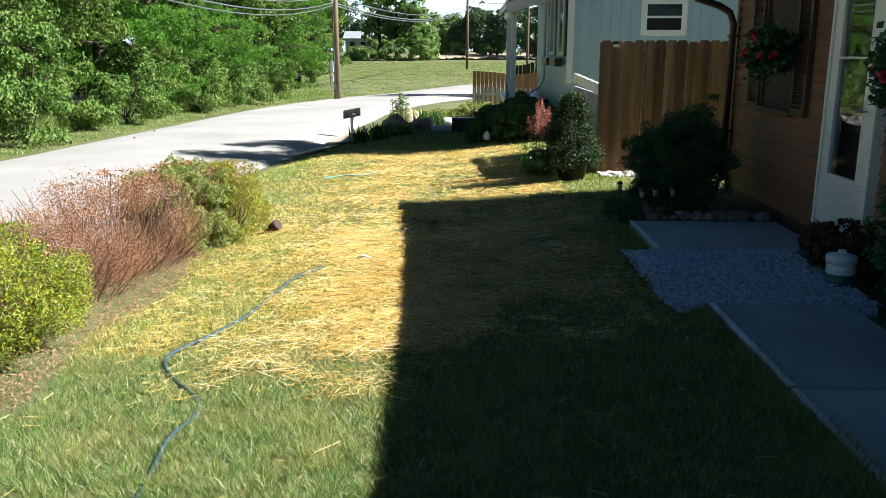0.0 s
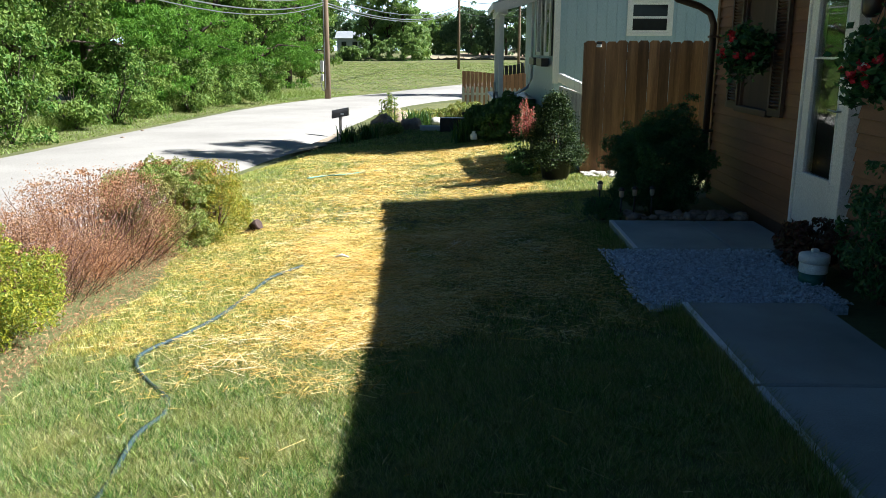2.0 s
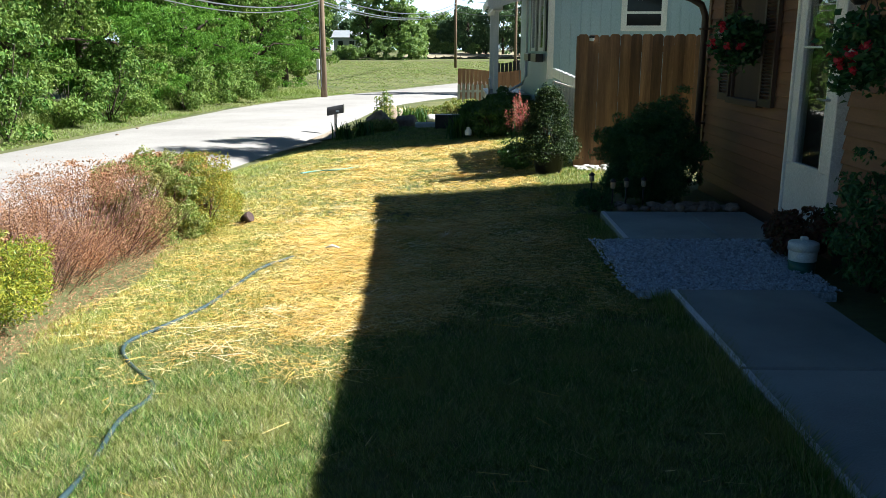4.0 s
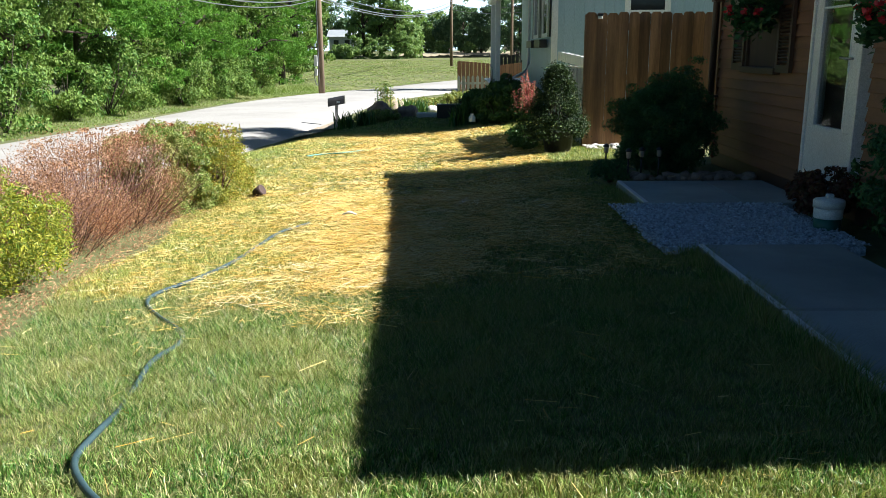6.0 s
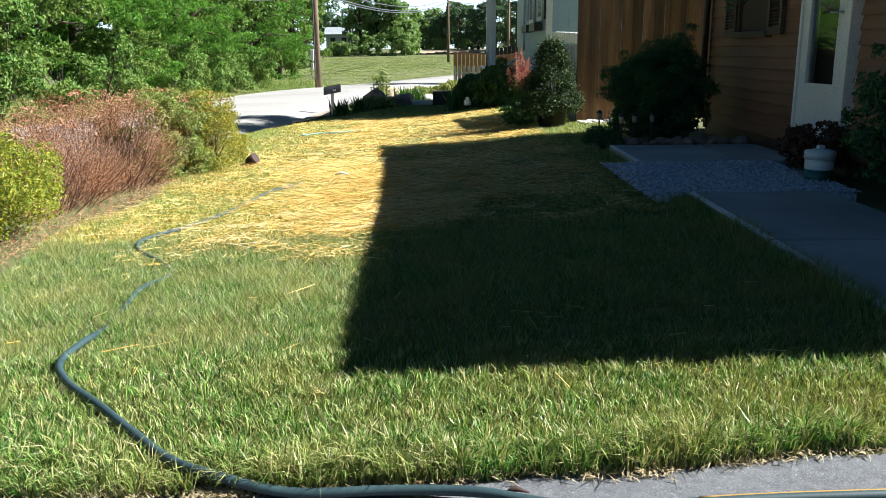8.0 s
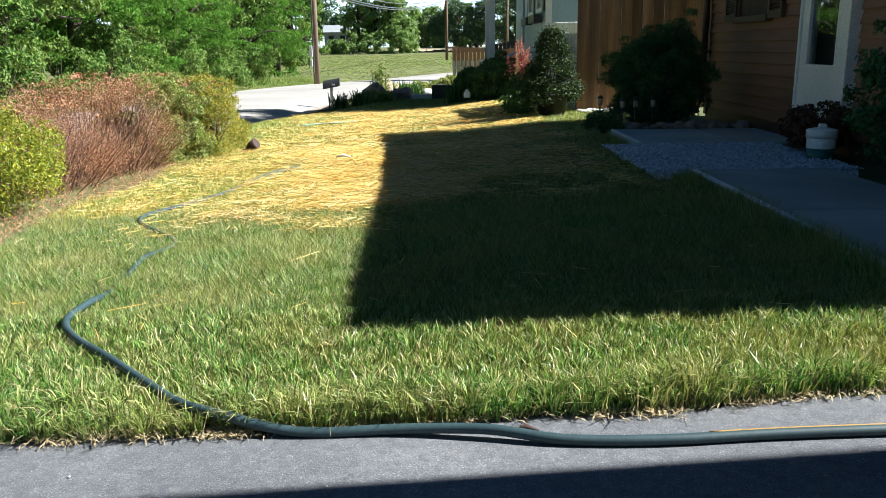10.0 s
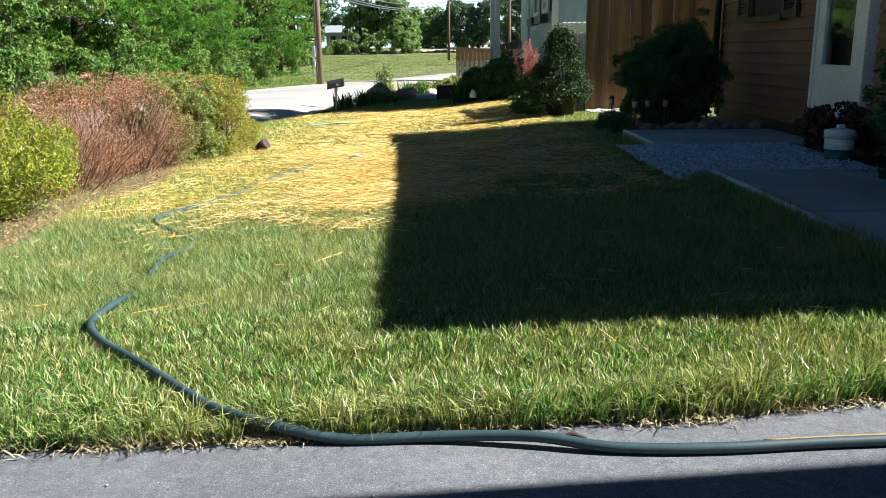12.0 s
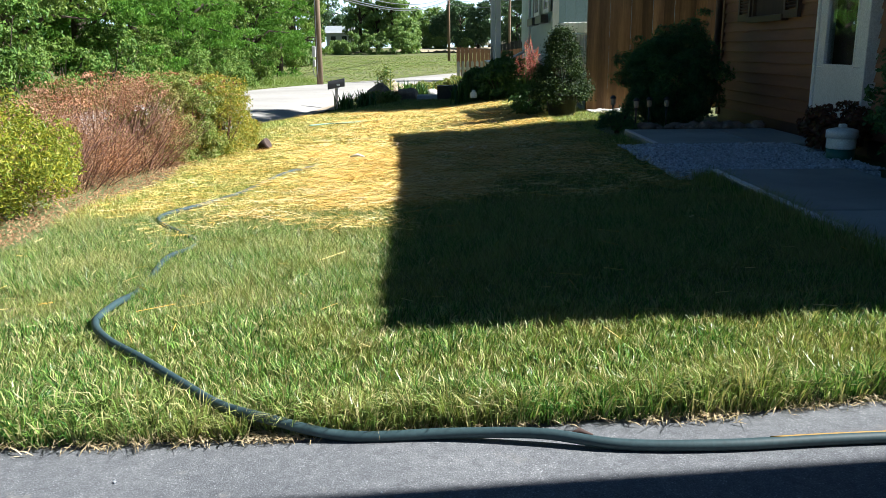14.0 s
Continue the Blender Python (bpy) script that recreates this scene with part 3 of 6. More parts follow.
def leaf_quads(pts, size, spread_up=0.6, narrow=0.45):
    """Folded four-cornered leaves at the points, each turned its own way."""
    n = len(pts)
    d = rng.normal(size=(n, 3))
    d[:, 2] = d[:, 2] * 0.6 - 0.25
    d /= np.linalg.norm(d, axis=1)[:, None]
    up = rng.normal(size=(n, 3)) * (1 - spread_up) + np.array((0.25, -0.15, 1.0)) * spread_up
    side = np.cross(d, up)
    side /= np.linalg.norm(side, axis=1)[:, None] + 1e-9
    up = np.cross(side, d)
    s = (size[0] + (size[1] - size[0]) * rng.random(n))[:, None]
    a, b = pts - d * s * 0.5, pts + d * s * 0.5
    mid = pts + up * s * 0.12
    l, r = mid + side * s * narrow * 0.5, mid - side * s * narrow * 0.5
    V = np.stack([a, l, b, r], 1).reshape(-1, 3)
    return V, np.arange(4 * n).reshape(n, 4)


def leaf_part(name, pts, size, mat, parent, label="", spread_up=0.6, narrow=0.45):
    V, Fc = leaf_quads(np.asarray(pts), size, spread_up, narrow)
    ob = under(mesh_object(name, array_mesh(name, V, Fc), mat), parent)
    return tagged(ob, label) if label else ob


def clumps(centre, radii, n_clump, n_leaf, spread_r, low=0.0, lump=0.35, hollow=0.55, boxy=False):
    """Points of leaves in clumps that fill the outer shell of an uneven body."""
    d = rng.normal(size=(n_clump, 3))
    d /= ((d ** 6).sum(1) ** (1 / 6) if boxy else np.linalg.norm(d, axis=1))[:, None]
    r = hollow + (1 - hollow) * rng.random(n_clump) ** 0.6
    r = r * (1 + lump * (rng.random(n_clump) - 0.6))
    c = np.asarray(centre) + d * r[:, None] * np.asarray(radii)
    which = rng.integers(0, n_clump, n_leaf)
    p = c[which] + rng.normal(size=(n_leaf, 3)) * np.asarray(spread_r)
    return p[p[:, 2] > low]


def pad_crown(centres, pad, n_leaf, size, narrow=0.5, rough=0.45, flat=0.6, middle=None, low=-9.0, droop=0.5, rise=0.5):
    """Leaves in pads: each pad is an uneven cushion whose leaves shingle its upper and outer side, so that it has a lit top and a dark hollow below."""
    c = np.asarray(centres, float)
    m = len(c)
    big = pad * (0.65 + 0.7 * rng.random(m))
    own = rng.choice(m, n_leaf, p=big ** 2 / (big ** 2).sum())
    away = c - (np.mean(c, 0) if middle is None else np.asarray(middle))
    away /= np.linalg.norm(away, axis=1)[:, None] + 1e-6
    u = rng.normal(size=(n_leaf, 3)) + 0.55 * away[own] + np.array((0, 0, rise))
    u /= np.linalg.norm(u, axis=1)[:, None]
    r = (0.72 + 0.36 * rng.random(n_leaf)) * (1 + 0.3 * np.sin(5 * u[:, 0] + 3.1 * own) * np.sin(4 * u[:, 1] + 1.7 * own))
    p = c[own] + u * (r * big[own])[:, None] * np.array((1, 1, flat))
    nrm = u + rng.normal(size=(n_leaf, 3)) * rough
    d = np.cross(nrm, rng.normal(size=(n_leaf, 3))) + away[own] * 0.4 - np.array((0, 0, droop))
    d /= np.linalg.norm(d, axis=1)[:, None] + 1e-9
    side = np.cross(d, nrm)
    side /= np.linalg.norm(side, axis=1)[:, None] + 1e-9
    lift = np.cross(side, d)
    s = (size[0] + (size[1] - size[0]) * rng.random(n_leaf))[:, None]
    a, b = p - d * s * 0.5, p + d * s * 0.5 - lift * s * 0.1
    mid = p + lift * s * 0.08 - d * s * 0.05
    V = np.stack([a, mid + side * s * narrow * 0.5, b, mid - side * s * narrow * 0.5], 1)
    V = V[p[:, 2] > low].reshape(-1, 3)
    return V, np.arange(len(V)).reshape(-1, 4)


def pad_part(name, parent, mat, *args, **kw):
    V, Fc = pad_crown(*args, **kw)
    return under(mesh_object(name, array_mesh(name, V, Fc), mat), parent)


def shell(centre, radii, n, hollow=0.55, lump=0.25, boxy=False):
    """Places for pads in the outer shell of an uneven body."""
    d = rng.normal(size=(n, 3))
    d /= ((np.abs(d) ** 6).sum(1) ** (1 / 6) if boxy else np.linalg.norm(d, axis=1))[:, None]
    r = (hollow + (1 - hollow) * rng.random(n) ** 0.6) * (1 + lump * (rng.random(n) - 0.5))
    return np.asarray(centre) + d * r[:, None] * np.asarray(radii)


def stems(bm, base, tips, radius, bend=0.15, sides=5):
    b = Vector(base)
    for t in tips:
        t = Vector(t)
        m = b.lerp(t, 0.5) + Vector((random.uniform(-1, 1), random.uniform(-1, 1), 0.4)) * bend * (t - b).length
        tube(bm, [b + Vector((random.uniform(-1, 1), random.uniform(-1, 1), 0)) * radius * 2, m, t], [radius, radius * 0.7, radius * 0.3], sides)
    return bm


# ---- lawn ----
M["grass"] = leafy("grass", [(0.010, 0.045, 0.009), (0.06, 0.165, 0.024), (0.15, 0.295, 0.048), (0.32, 0.44, 0.11), (0.58, 0.52, 0.28), (0.16, 0.17, 0.05), (0.03, 0.11, 0.017)], 0.33, 2.6, 0.27, 0.36, (0.44, 0.37, 0.13), 0.36)
M["grass_thin"] = leafy("grass_thin", [(0.10, 0.19, 0.03), (0.24, 0.33, 0.055), (0.38, 0.43, 0.10), (0.58, 0.50, 0.17), (0.18, 0.27, 0.04)], 0.45, 0.9, 0.25, 0.4, (0.56, 0.40, 0.09), 0.5)


def blade_mesh(name, x, y, hgt, width, lean, tris=3, pull=(0.0, 0.0), out=None):
    n = len(x)
    base = np.stack([x, y, land(x, y) - 0.05], 1)
    q = rng.random(n) * 2 * np.pi
    side = np.stack([np.cos(q), np.sin(q), 0 * q], 1) * (width * 0.5)[:, None]
    q2 = rng.random(n) * 2 * np.pi if out is None else out + rng.normal(0, 0.7, n)
    bend = np.stack([np.cos(q2) + pull[0], np.sin(q2) + pull[1], 0 * q2], 1) * (lean * hgt)[:, None]
    up = np.array((0, 0, 1.0))
    mid = base + bend * 0.35 + up * (hgt * 0.6)[:, None]
    tip = base + bend + up * (hgt * (1 - 0.35 * lean))[:, None]
    if tris == 3:
        V = np.stack([base - side, base + side, mid + side * 0.8, mid - side * 0.8, tip], 1).reshape(-1, 3)
        f = np.array(((0, 1, 2), (0, 2, 3), (3, 2, 4)))
        Fc = (np.arange(n)[:, None, None] * 5 + f[None]).reshape(-1, 3)
    else:
        V = np.stack([base - side, base + side, tip], 1).reshape(-1, 3)
        Fc = np.arange(3 * n).reshape(n, 3)
    return array_mesh(name, V, Fc)


def straw_here(x, y):
    """How thickly straw lies over the lawn, 0 to 1."""
    start = 3.75 + 0.55 * np.clip(x + 0.6, 0, 3) + 0.45 * np.clip(-1.2 - x, 0, 3)
    ragged = np.array([noise.noise((1.6 * a, 1.6 * b, 5.0)) + 0.6 * noise.noise((5 * a, 5 * b, 2.0)) for a, b in zip(np.ravel(x), np.ravel(y))]).reshape(np.shape(x))
    s = smooth_step(-0.3, 0.7, y - start + 0.7 * ragged) * smooth_step(1.55, 1.0, x + 0.05 * np.clip(y - 10, 0, 9)) * smooth_step(-2.4 - 0.1 * np.clip(y - 8, 0, 12), -1.9 - 0.1 * np.clip(y - 8, 0, 12), x)
    s = s * (0.24 + 0.76 * smooth_step(-1.6, -0.65, x + 0.09 * np.clip(y - 6, 0, 12)))
    s = s * (1 - 0.5 * smooth_step(0.0, 0.9, x) * smooth_step(9.0, 7.0, y))
    return s * smooth_step(18.0, 16.5, y)


HOSE = [(3.2, 1.39), (2.2, 1.33), (1.5, 1.32), (0.84, 1.322), (0.54, 1.312), (0.32, 1.33), (0.15, 1.374), (-0.05, 1.408), (-0.28, 1.416), (-0.47, 1.455), (-0.6, 1.54), (-0.74, 1.69), (-0.92, 1.89), (-1.09, 2.07), (-1.2, 2.25),
        (-1.215, 2.45), (-1.255, 2.8), (-1.29, 3.2), (-1.26, 3.48), (-1.31, 3.67), (-1.51, 3.91), (-1.66, 4.16), (-1.67, 4.37), (-1.53, 4.7), (-1.42, 5.09), (-1.36, 5.58), (-1.3, 6.05), (-1.12, 6.4)]


def clear_of_hose(x, y, near=0.02):
    """False where a blade would stand in the garden hose, which presses the grass down."""
    free = np.ones(len(x), bool)
    for (ax, ay), (bx, by) in zip(HOSE, HOSE[1:]):
        ux, uy = bx - ax, by - ay
        t = np.clip(((x - ax) * ux + (y - ay) * uy) / (ux * ux + uy * uy), 0, 1)
        free &= np.hypot(x - ax - t * ux, y - ay + 0.018 - t * uy) > near
    return free


def drive_edge(x):
    """Where the lawn ends at the asphalt."""
    x = np.asarray(x, float)
    wave = np.array([0.022 * noise.noise((2.3 * v, 4.0, 0)) + 0.012 * noise.noise((9 * v, 1.0, 0)) for v in np.ravel(x)]).reshape(np.shape(x))
    return 1.455 + 0.02 * np.tanh(3 * x) - 0.012 * smooth_step(-0.5, -1.2, x) + 0.075 * smooth_step(0.4, 1.15, x) + wave


def lawn_stuff(name, label, n, x0, x1, y0, y1, hgt, width, lean, mat, tris=3, thin=0.75, pull=(0.0, 0.0), tuft=16, gather=0.012):
    m = n // tuft
    cx, cy, tall = x0 + (x1 - x0) * rng.random(m), y0 + (y1 - y0) * rng.random(m), 0.62 + 0.65 * rng.random(m)
    own = rng.integers(0, m, n)
    ex, ey = rng.normal(0, gather, n), rng.normal(0, gather, n)
    x, y, out, tall = cx[own] + ex, cy[own] + ey, np.arctan2(ey, ex), tall[own]
    patch = np.array([noise.noise((2.1 * a, 2.1 * b, 3.0)) for a, b in zip(x, y)])
    keep = rng.random(n) > thin * straw_here(x, y) + 0.25 * (patch > 0.35)
    keep &= ~((x > 1.675) & (y > 1.4) & (y < 5.0)) & ~((x > 1.47 + 0.09 * np.sin(7 * y)) & (y > 4.97) & (y < 6.55)) & ~((x > 1.655) & (y > 6.5) & (y < 7.7)) & (x > road_near(y) + 0.35)
    keep &= y > drive_edge(x) + 0.006 * rng.normal(size=n)
    keep &= ~((x < -2.25 - 0.1 * np.sin(3 * y)) & (y > 3.5) & (y < 8.2)) & ~((x > 1.62) & (y > 7.6) & (y < 9.3)) & clear_of_hose(x, y)
    x, y, patch, out, tall = x[keep], y[keep], patch[keep], out[keep], tall[keep]
    k = len(x)
    h = tall * (hgt[0] + (hgt[1] - hgt[0]) * rng.random(k)) * (1 + 0.35 * patch)
    w = width[0] + (width[1] - width[0]) * rng.random(k)
    ob = mesh_object(name, blade_mesh(name, x, y, h, w, lean * (0.4 + 0.9 * rng.random(k)), tris, pull, out), mat)
    return tagged(ob, label, "grass", kind="stuff")


lawn_stuff("lawn_grass", "green lawn grass with dry tips at the drive", 100000, -2.0, 2.0, 1.42, 2.3, (0.03, 0.064), (0.0024, 0.005), 0.55, M["grass"])
lawn_stuff("lawn_edge_grass", "thick tufts of grass overhanging the asphalt", 10000, -0.5, 2.2, 1.43, 1.62, (0.065, 0.11), (0.0024, 0.0045), 0.6, M["grass"], 3, 0, (0.0, -0.3), 34, 0.012)
lawn_stuff("lawn_grass", "fine green lawn grass beside the drive", 220000, -2.4, 2.2, 1.42, 2.7, (0.02, 0.05), (0.0018, 0.0038), 0.6, M["grass"], 1, 0.75, (0.0, 0.0), 18, 0.014)
lawn_stuff("lawn_grass", "green lawn grass with dry patches", 220000, -2.6, 1.66, 2.7, 4.3, (0.03, 0.075), (0.002, 0.0036), 0.8, M["grass"], 1)
lawn_stuff("lawn_grass", "green lawn grass showing through straw", 112000, -2.6, 0.15, 4.3, 8.0, (0.03, 0.065), (0.0035, 0.0065), 0.65, M["grass_thin"], 1, 0.42, (0.0, 0.0), 12, 0.02)
lawn_stuff("lawn_grass", "green lawn grass beside the house under thin straw", 78000, 0.15, 1.66, 4.3, 8.0, (0.03, 0.065), (0.0033, 0.0058), 0.6, M["grass"], 1, 0.35, (0.0, 0.0), 12, 0.02)
lawn_stuff("lawn_grass", "thin yellow-green lawn grass under straw", 150000, -4.2, 2.3, 8.0, 19.0, (0.03, 0.07), (0.007, 0.014), 0.8, M["grass_thin"], 1, 0.5, (0.0, 0.0), 8, 0.03)
lawn_stuff("lawn_grass", "green lawn grass in the shade of the mobile home", 30000, -4.0, 1.0, 17.2, 25.0, (0.04, 0.08), (0.012, 0.022), 0.7, M["grass"], 1, 0.0, (0.0, 0.0), 8, 0.04)
lawn_stuff("lawn_grass", "fresh green grass in front of the fence", 9000, 0.9, 2.3, 9.6, 11.7, (0.04, 0.08), (0.005, 0.01), 0.7, M["grass"], 1, 0.0)
lawn_stuff("lawn_edge_grass", "long grass leaning over the slab edges", 24000, 1.55, 1.69, 2.0, 7.8, (0.06, 0.11), (0.003, 0.005), 0.6, M["grass"], 1, 0, (0.35, 0.0), 14, 0.02)
lawn_stuff("lawn_edge_grass", "long grass hanging over the asphalt edge", 15000, -2.4, 2.3, 1.43, 1.60, (0.045, 0.10), (0.0024, 0.0048), 0.7, M["grass"], 3, 0, (0.0, -0.4), 22, 0.012)
M["dry_grass"] = leafy("dry_grass", [(0.34, 0.27, 0.15), (0.52, 0.44, 0.28), (0.42, 0.32, 0.17)], 0, 1, 0.2, 0.6)
n = 9000
x = -2.4 + 4.7 * rng.random(n)
bare = np.clip(np.array([noise.noise((2.6 * v, 9.0, 0)) + 0.5 * noise.noise((8 * v, 3.0, 0)) for v in x]) + 0.12 + 0.5 * np.exp(-((x + 0.42) / 0.2) ** 2), 0, 1)
x = x[rng.random(n) < 0.12 + bare]
n = len(x)
y = drive_edge(x) - 0.022 + 0.05 * rng.random(n) + 0.012 * rng.normal(size=n)
V, Fc = leaf_quads(np.stack([x, y, land(x, y) - 0.052 + 0.008 * rng.random(n)], 1), (0.012, 0.045), 0.9, 0.10)
tagged(mesh_object("thatch", array_mesh("thatch", V, Fc), M["dry_grass"]), "matted dead grass clippings along the asphalt edge", "grass", kind="stuff")
lawn_stuff("dry_edge_grass", "dead pale grass along the asphalt edge", 4500, -2.4, 2.3, 1.42, 1.56, (0.012, 0.035), (0.0025, 0.004), 1.6, M["dry_grass"], 3, 0, (0.0, -0.5))


def straw_stuff(label, n, x0, x1, y0, y1, length, width, power=1.0, loose=0.0, sweep=0.5):
    x, y = x0 + (x1 - x0) * rng.random(n), y0 + (y1 - y0) * rng.random(n)
    heap = np.array([noise.noise((1.3 * a, 1.3 * b, 8.0)) + 0.5 * noise.noise((4 * a, 4 * b, 1.0)) for a, b in zip(x, y)])
    d = straw_here(x, y) * (0.52 + 0.75 * heap)
    keep = rng.random(n) < np.maximum(d, loose)
    keep &= ~((x > 1.60) & (y < 7.7)) & (x > road_near(y) + 0.5) & clear_of_hose(x, y, 0.03)
    x, y, heap = x[keep], y[keep], heap[keep]
    k = len(x)
    L = (length[0] + (length[1] - length[0]) * rng.random(k) ** 1.6)[:, None]
    q = rng.normal(0.15, sweep, k) + np.pi * rng.integers(0, 2, k)
    d = np.stack([np.cos(q), np.sin(q), rng.normal(0, 0.10, k)], 1)
    s = np.stack([-np.sin(q), np.cos(q), rng.normal(0, 0.5, k)], 1)
    w = (width[0] + (width[1] - width[0]) * rng.random(k))[:, None] * 0.5
    c = np.stack([x, y, land(x, y) - 0.05 + 0.022 + 0.035 * rng.random(k) + 0.02 * np.clip(heap, 0, 1)], 1)
    a, b = c - d * L / 2, c + d * L / 2
    V = np.stack([a - s * w, a + s * w, b + s * w, b - s * w], 1).reshape(-1, 3)
    Fc = np.arange(4 * k).reshape(k, 4)
    return tagged(mesh_object("straw", array_mesh("straw", V, Fc), M["straw"]), label, "straw", kind="stuff")


straw_stuff("golden straw mulch strewn over the lawn", 215000, -2.5, 1.6, 3.6, 8.2, (0.03, 0.15), (0.0013, 0.0024), 1, 0, 1.0)
straw_stuff("golden straw mulch strewn over the far lawn", 115000, -3.6, 1.4, 8.2, 18.0, (0.04, 0.14), (0.0026, 0.0046), 1, 0, 1.4)
straw_stuff("single straws lying loose on the grass", 700, -2.2, 1.6, 1.9, 4.6, (0.04, 0.13), (0.002, 0.003), 1, 0.3, 1.5)
M["pale_straw"] = leafy("pale_straw", [(0.60, 0.46, 0.20), (0.74, 0.63, 0.36), (0.80, 0.72, 0.50)], 0, 1, 0.1, 0.5)
for k in range(26):
    cx, cy = random.uniform(-1.5, 0.9), 4.0 + 6.5 * random.random() ** 1.3
    if cy < 4.6 + 0.5 * max(cx, 0) and cx > -0.2:
        continue
    n = random.randint(7, 20)
    turn = random.uniform(-0.5, 0.9)
    x, y, q = cx + rng.normal(0, 0.09, n), cy + rng.normal(0, 0.06, n), rng.normal(turn, 0.5, n)
    c = np.stack([x, y, land(x, y) + 0.012 + 0.02 * rng.random(n)], 1)
    d = np.stack([np.cos(q), np.sin(q), rng.normal(0, 0.08, n)], 1) * (0.03 + 0.07 * rng.random(n))[:, None]
    w = np.stack([-np.sin(q), np.cos(q), 0 * q], 1) * 0.002
    V = np.stack([c - d - w, c - d + w, c + d + w, c + d - w], 1).reshape(-1, 3)
    tagged(mesh_object("straw_wisp", array_mesh("straw_wisp", V, np.arange(4 * n).reshape(n, 4)), M["pale_straw"]), "wisp of bleached straw lying on the mulch", "straw", "bleached wisps of straw", kind="stuff")


# ---- hedge along the road ----
M["gold_leaf"] = leafy("gold_leaf", [(0.20, 0.24, 0.02), (0.36, 0.36, 0.03), (0.46, 0.44, 0.06), (0.12, 0.20, 0.03), (0.30, 0.34, 0.04)], 0.35, 5, 0.35, 0.45, (0.06, 0.12, 0.02))
M["green_leaf"] = leafy("green_leaf", [(0.10, 0.18, 0.035), (0.20, 0.29, 0.055), (0.31, 0.37, 0.09), (0.42, 0.43, 0.17), (0.13, 0.21, 0.04)], 0.5, 3, 0.3, 0.45, (0.36, 0.27, 0.11), 0.3)
M["amber_leaf"] = leafy("amber_leaf", [(0.22, 0.27, 0.04), (0.38, 0.39, 0.06), (0.48, 0.34, 0.06), (0.13, 0.21, 0.03)], 0.3, 5, 0.35, 0.45, (0.10, 0.16, 0.03), 0.25)
M["dead_leaf"] = leafy("dead_leaf", [(0.17, 0.07, 0.03), (0.32, 0.14, 0.065), (0.42, 0.25, 0.14), (0.26, 0.10, 0.04)], 0.5, 3, 0.25, 0.7, (0.40, 0.29, 0.20))
M["twig"] = surface("twig", (0.14, 0.065, 0.045), (0.28, 0.16, 0.12), 6, 60, 0.85, 0.3, 0.002)


def spirea(at, rx, ry, h, n_leaf, mat, label, size, dead=0.0, heads=0, squared=False):
    x, y = at
    z0 = lawn_z(x, y) - 0.05
    ob = thing("bush", (x, y, z0), label, "bush", "hedge bushes along the road")
    bm = bmesh.new()
    tips = []
    for _ in range(34):
        q, r = random.uniform(0, 6.283), random.uniform(0.2, 0.95)
        tips.append((x + rx * r * math.cos(q), y + ry * r * math.sin(q), z0 + h * random.uniform(0.6, 1.0) * (1 - 0.25 * r * r)))
    part("branchwork", stems(bm, (x, y, z0), tips, 0.008, 0.1, 4), M["twig"], ob)
    pts = clumps((x, y, z0 + h * 0.45), (rx, ry, h * 0.56), int(150 + 70 * rx), n_leaf, (0.075, 0.075, 0.06), z0 + 0.03, 0.2, 0.5, squared)
    if dead > 0:
        leaf_part("foliage", pts, size, mat, ob, "", 0.5, 0.5)
    else:
        mid = (x, y, z0 + h * 0.4)
        pad_part("foliage", ob, mat, shell((x, y, z0 + h * 0.45), (rx * 0.93, ry * 0.93, h * 0.5), int(230 * (rx + ry)), 0.6, 0.14, squared), 0.08, n_leaf, size, 0.36, 0.7, 0.9, mid, z0 + 0.03, 0.15)
    if dead > 0:
        n = int(dead)
        q, r = rng.random(n) * 6.283, np.sqrt(rng.random(n))
        bx, by = x + rx * 0.75 * r * np.cos(q), y + ry * 0.8 * r * np.sin(q)
        hh = h * (0.55 + 0.5 * rng.random(n)) * (1 - 0.3 * r ** 2)
        lean = np.stack([np.cos(q) * r * 0.5 * rx, np.sin(q) * r * 0.5 * ry, hh], 1) + rng.normal(0, 0.13, (n, 3)) * np.array((1, 1, 0.3))
        base = np.stack([bx, by, np.full(n, z0)], 1)
        wv = rng.normal(size=(n, 3)) * 0.0018
        mid = base + lean * 0.5 + rng.normal(0, 0.02, (n, 3))
        tip = base + lean
        V = np.stack([base - wv, base + wv, mid + wv * 0.8, mid - wv * 0.8, tip + wv * 0.5, tip - wv * 0.5], 1).reshape(-1, 3)
        f = np.array(((0, 1, 2, 3), (3, 2, 4, 5)))
        Fc = (np.arange(n)[:, None, None] * 6 + f[None]).reshape(-1, 4)
        tagged(under(mesh_object("brushwood", array_mesh("brushwood", V, Fc), M["twig"]), ob), "thin bare brown twigs", kind="stuff")
    if heads:
        q, r = rng.random(heads) * 6.283, np.sqrt(rng.random(heads))
        c = np.stack([x + rx * 0.9 * r * np.cos(q), y + ry * 0.9 * r * np.sin(q), z0 + h * (1.02 - 0.25 * r * r) + 0.04 * rng.random(heads)], 1)
        pts = np.repeat(c, 16, 0) + rng.normal(size=(heads * 16, 3)) * np.array((0.028, 0.028, 0.008))
        tagged(leaf_part("bloom_cover", pts, (0.014, 0.026), M["dead_leaf"], ob, "faded brown flower heads", 0.6, 0.8), kind="stuff")
        bm = bmesh.new()
        for p in c:
            tube(bm, [(p[0], p[1], p[2] - 0.09), tuple(p)], 0.0018, 3, False)
        tagged(part("bloom_stalk_cover", bm, M["twig"], ob), kind="stuff")
    return ob


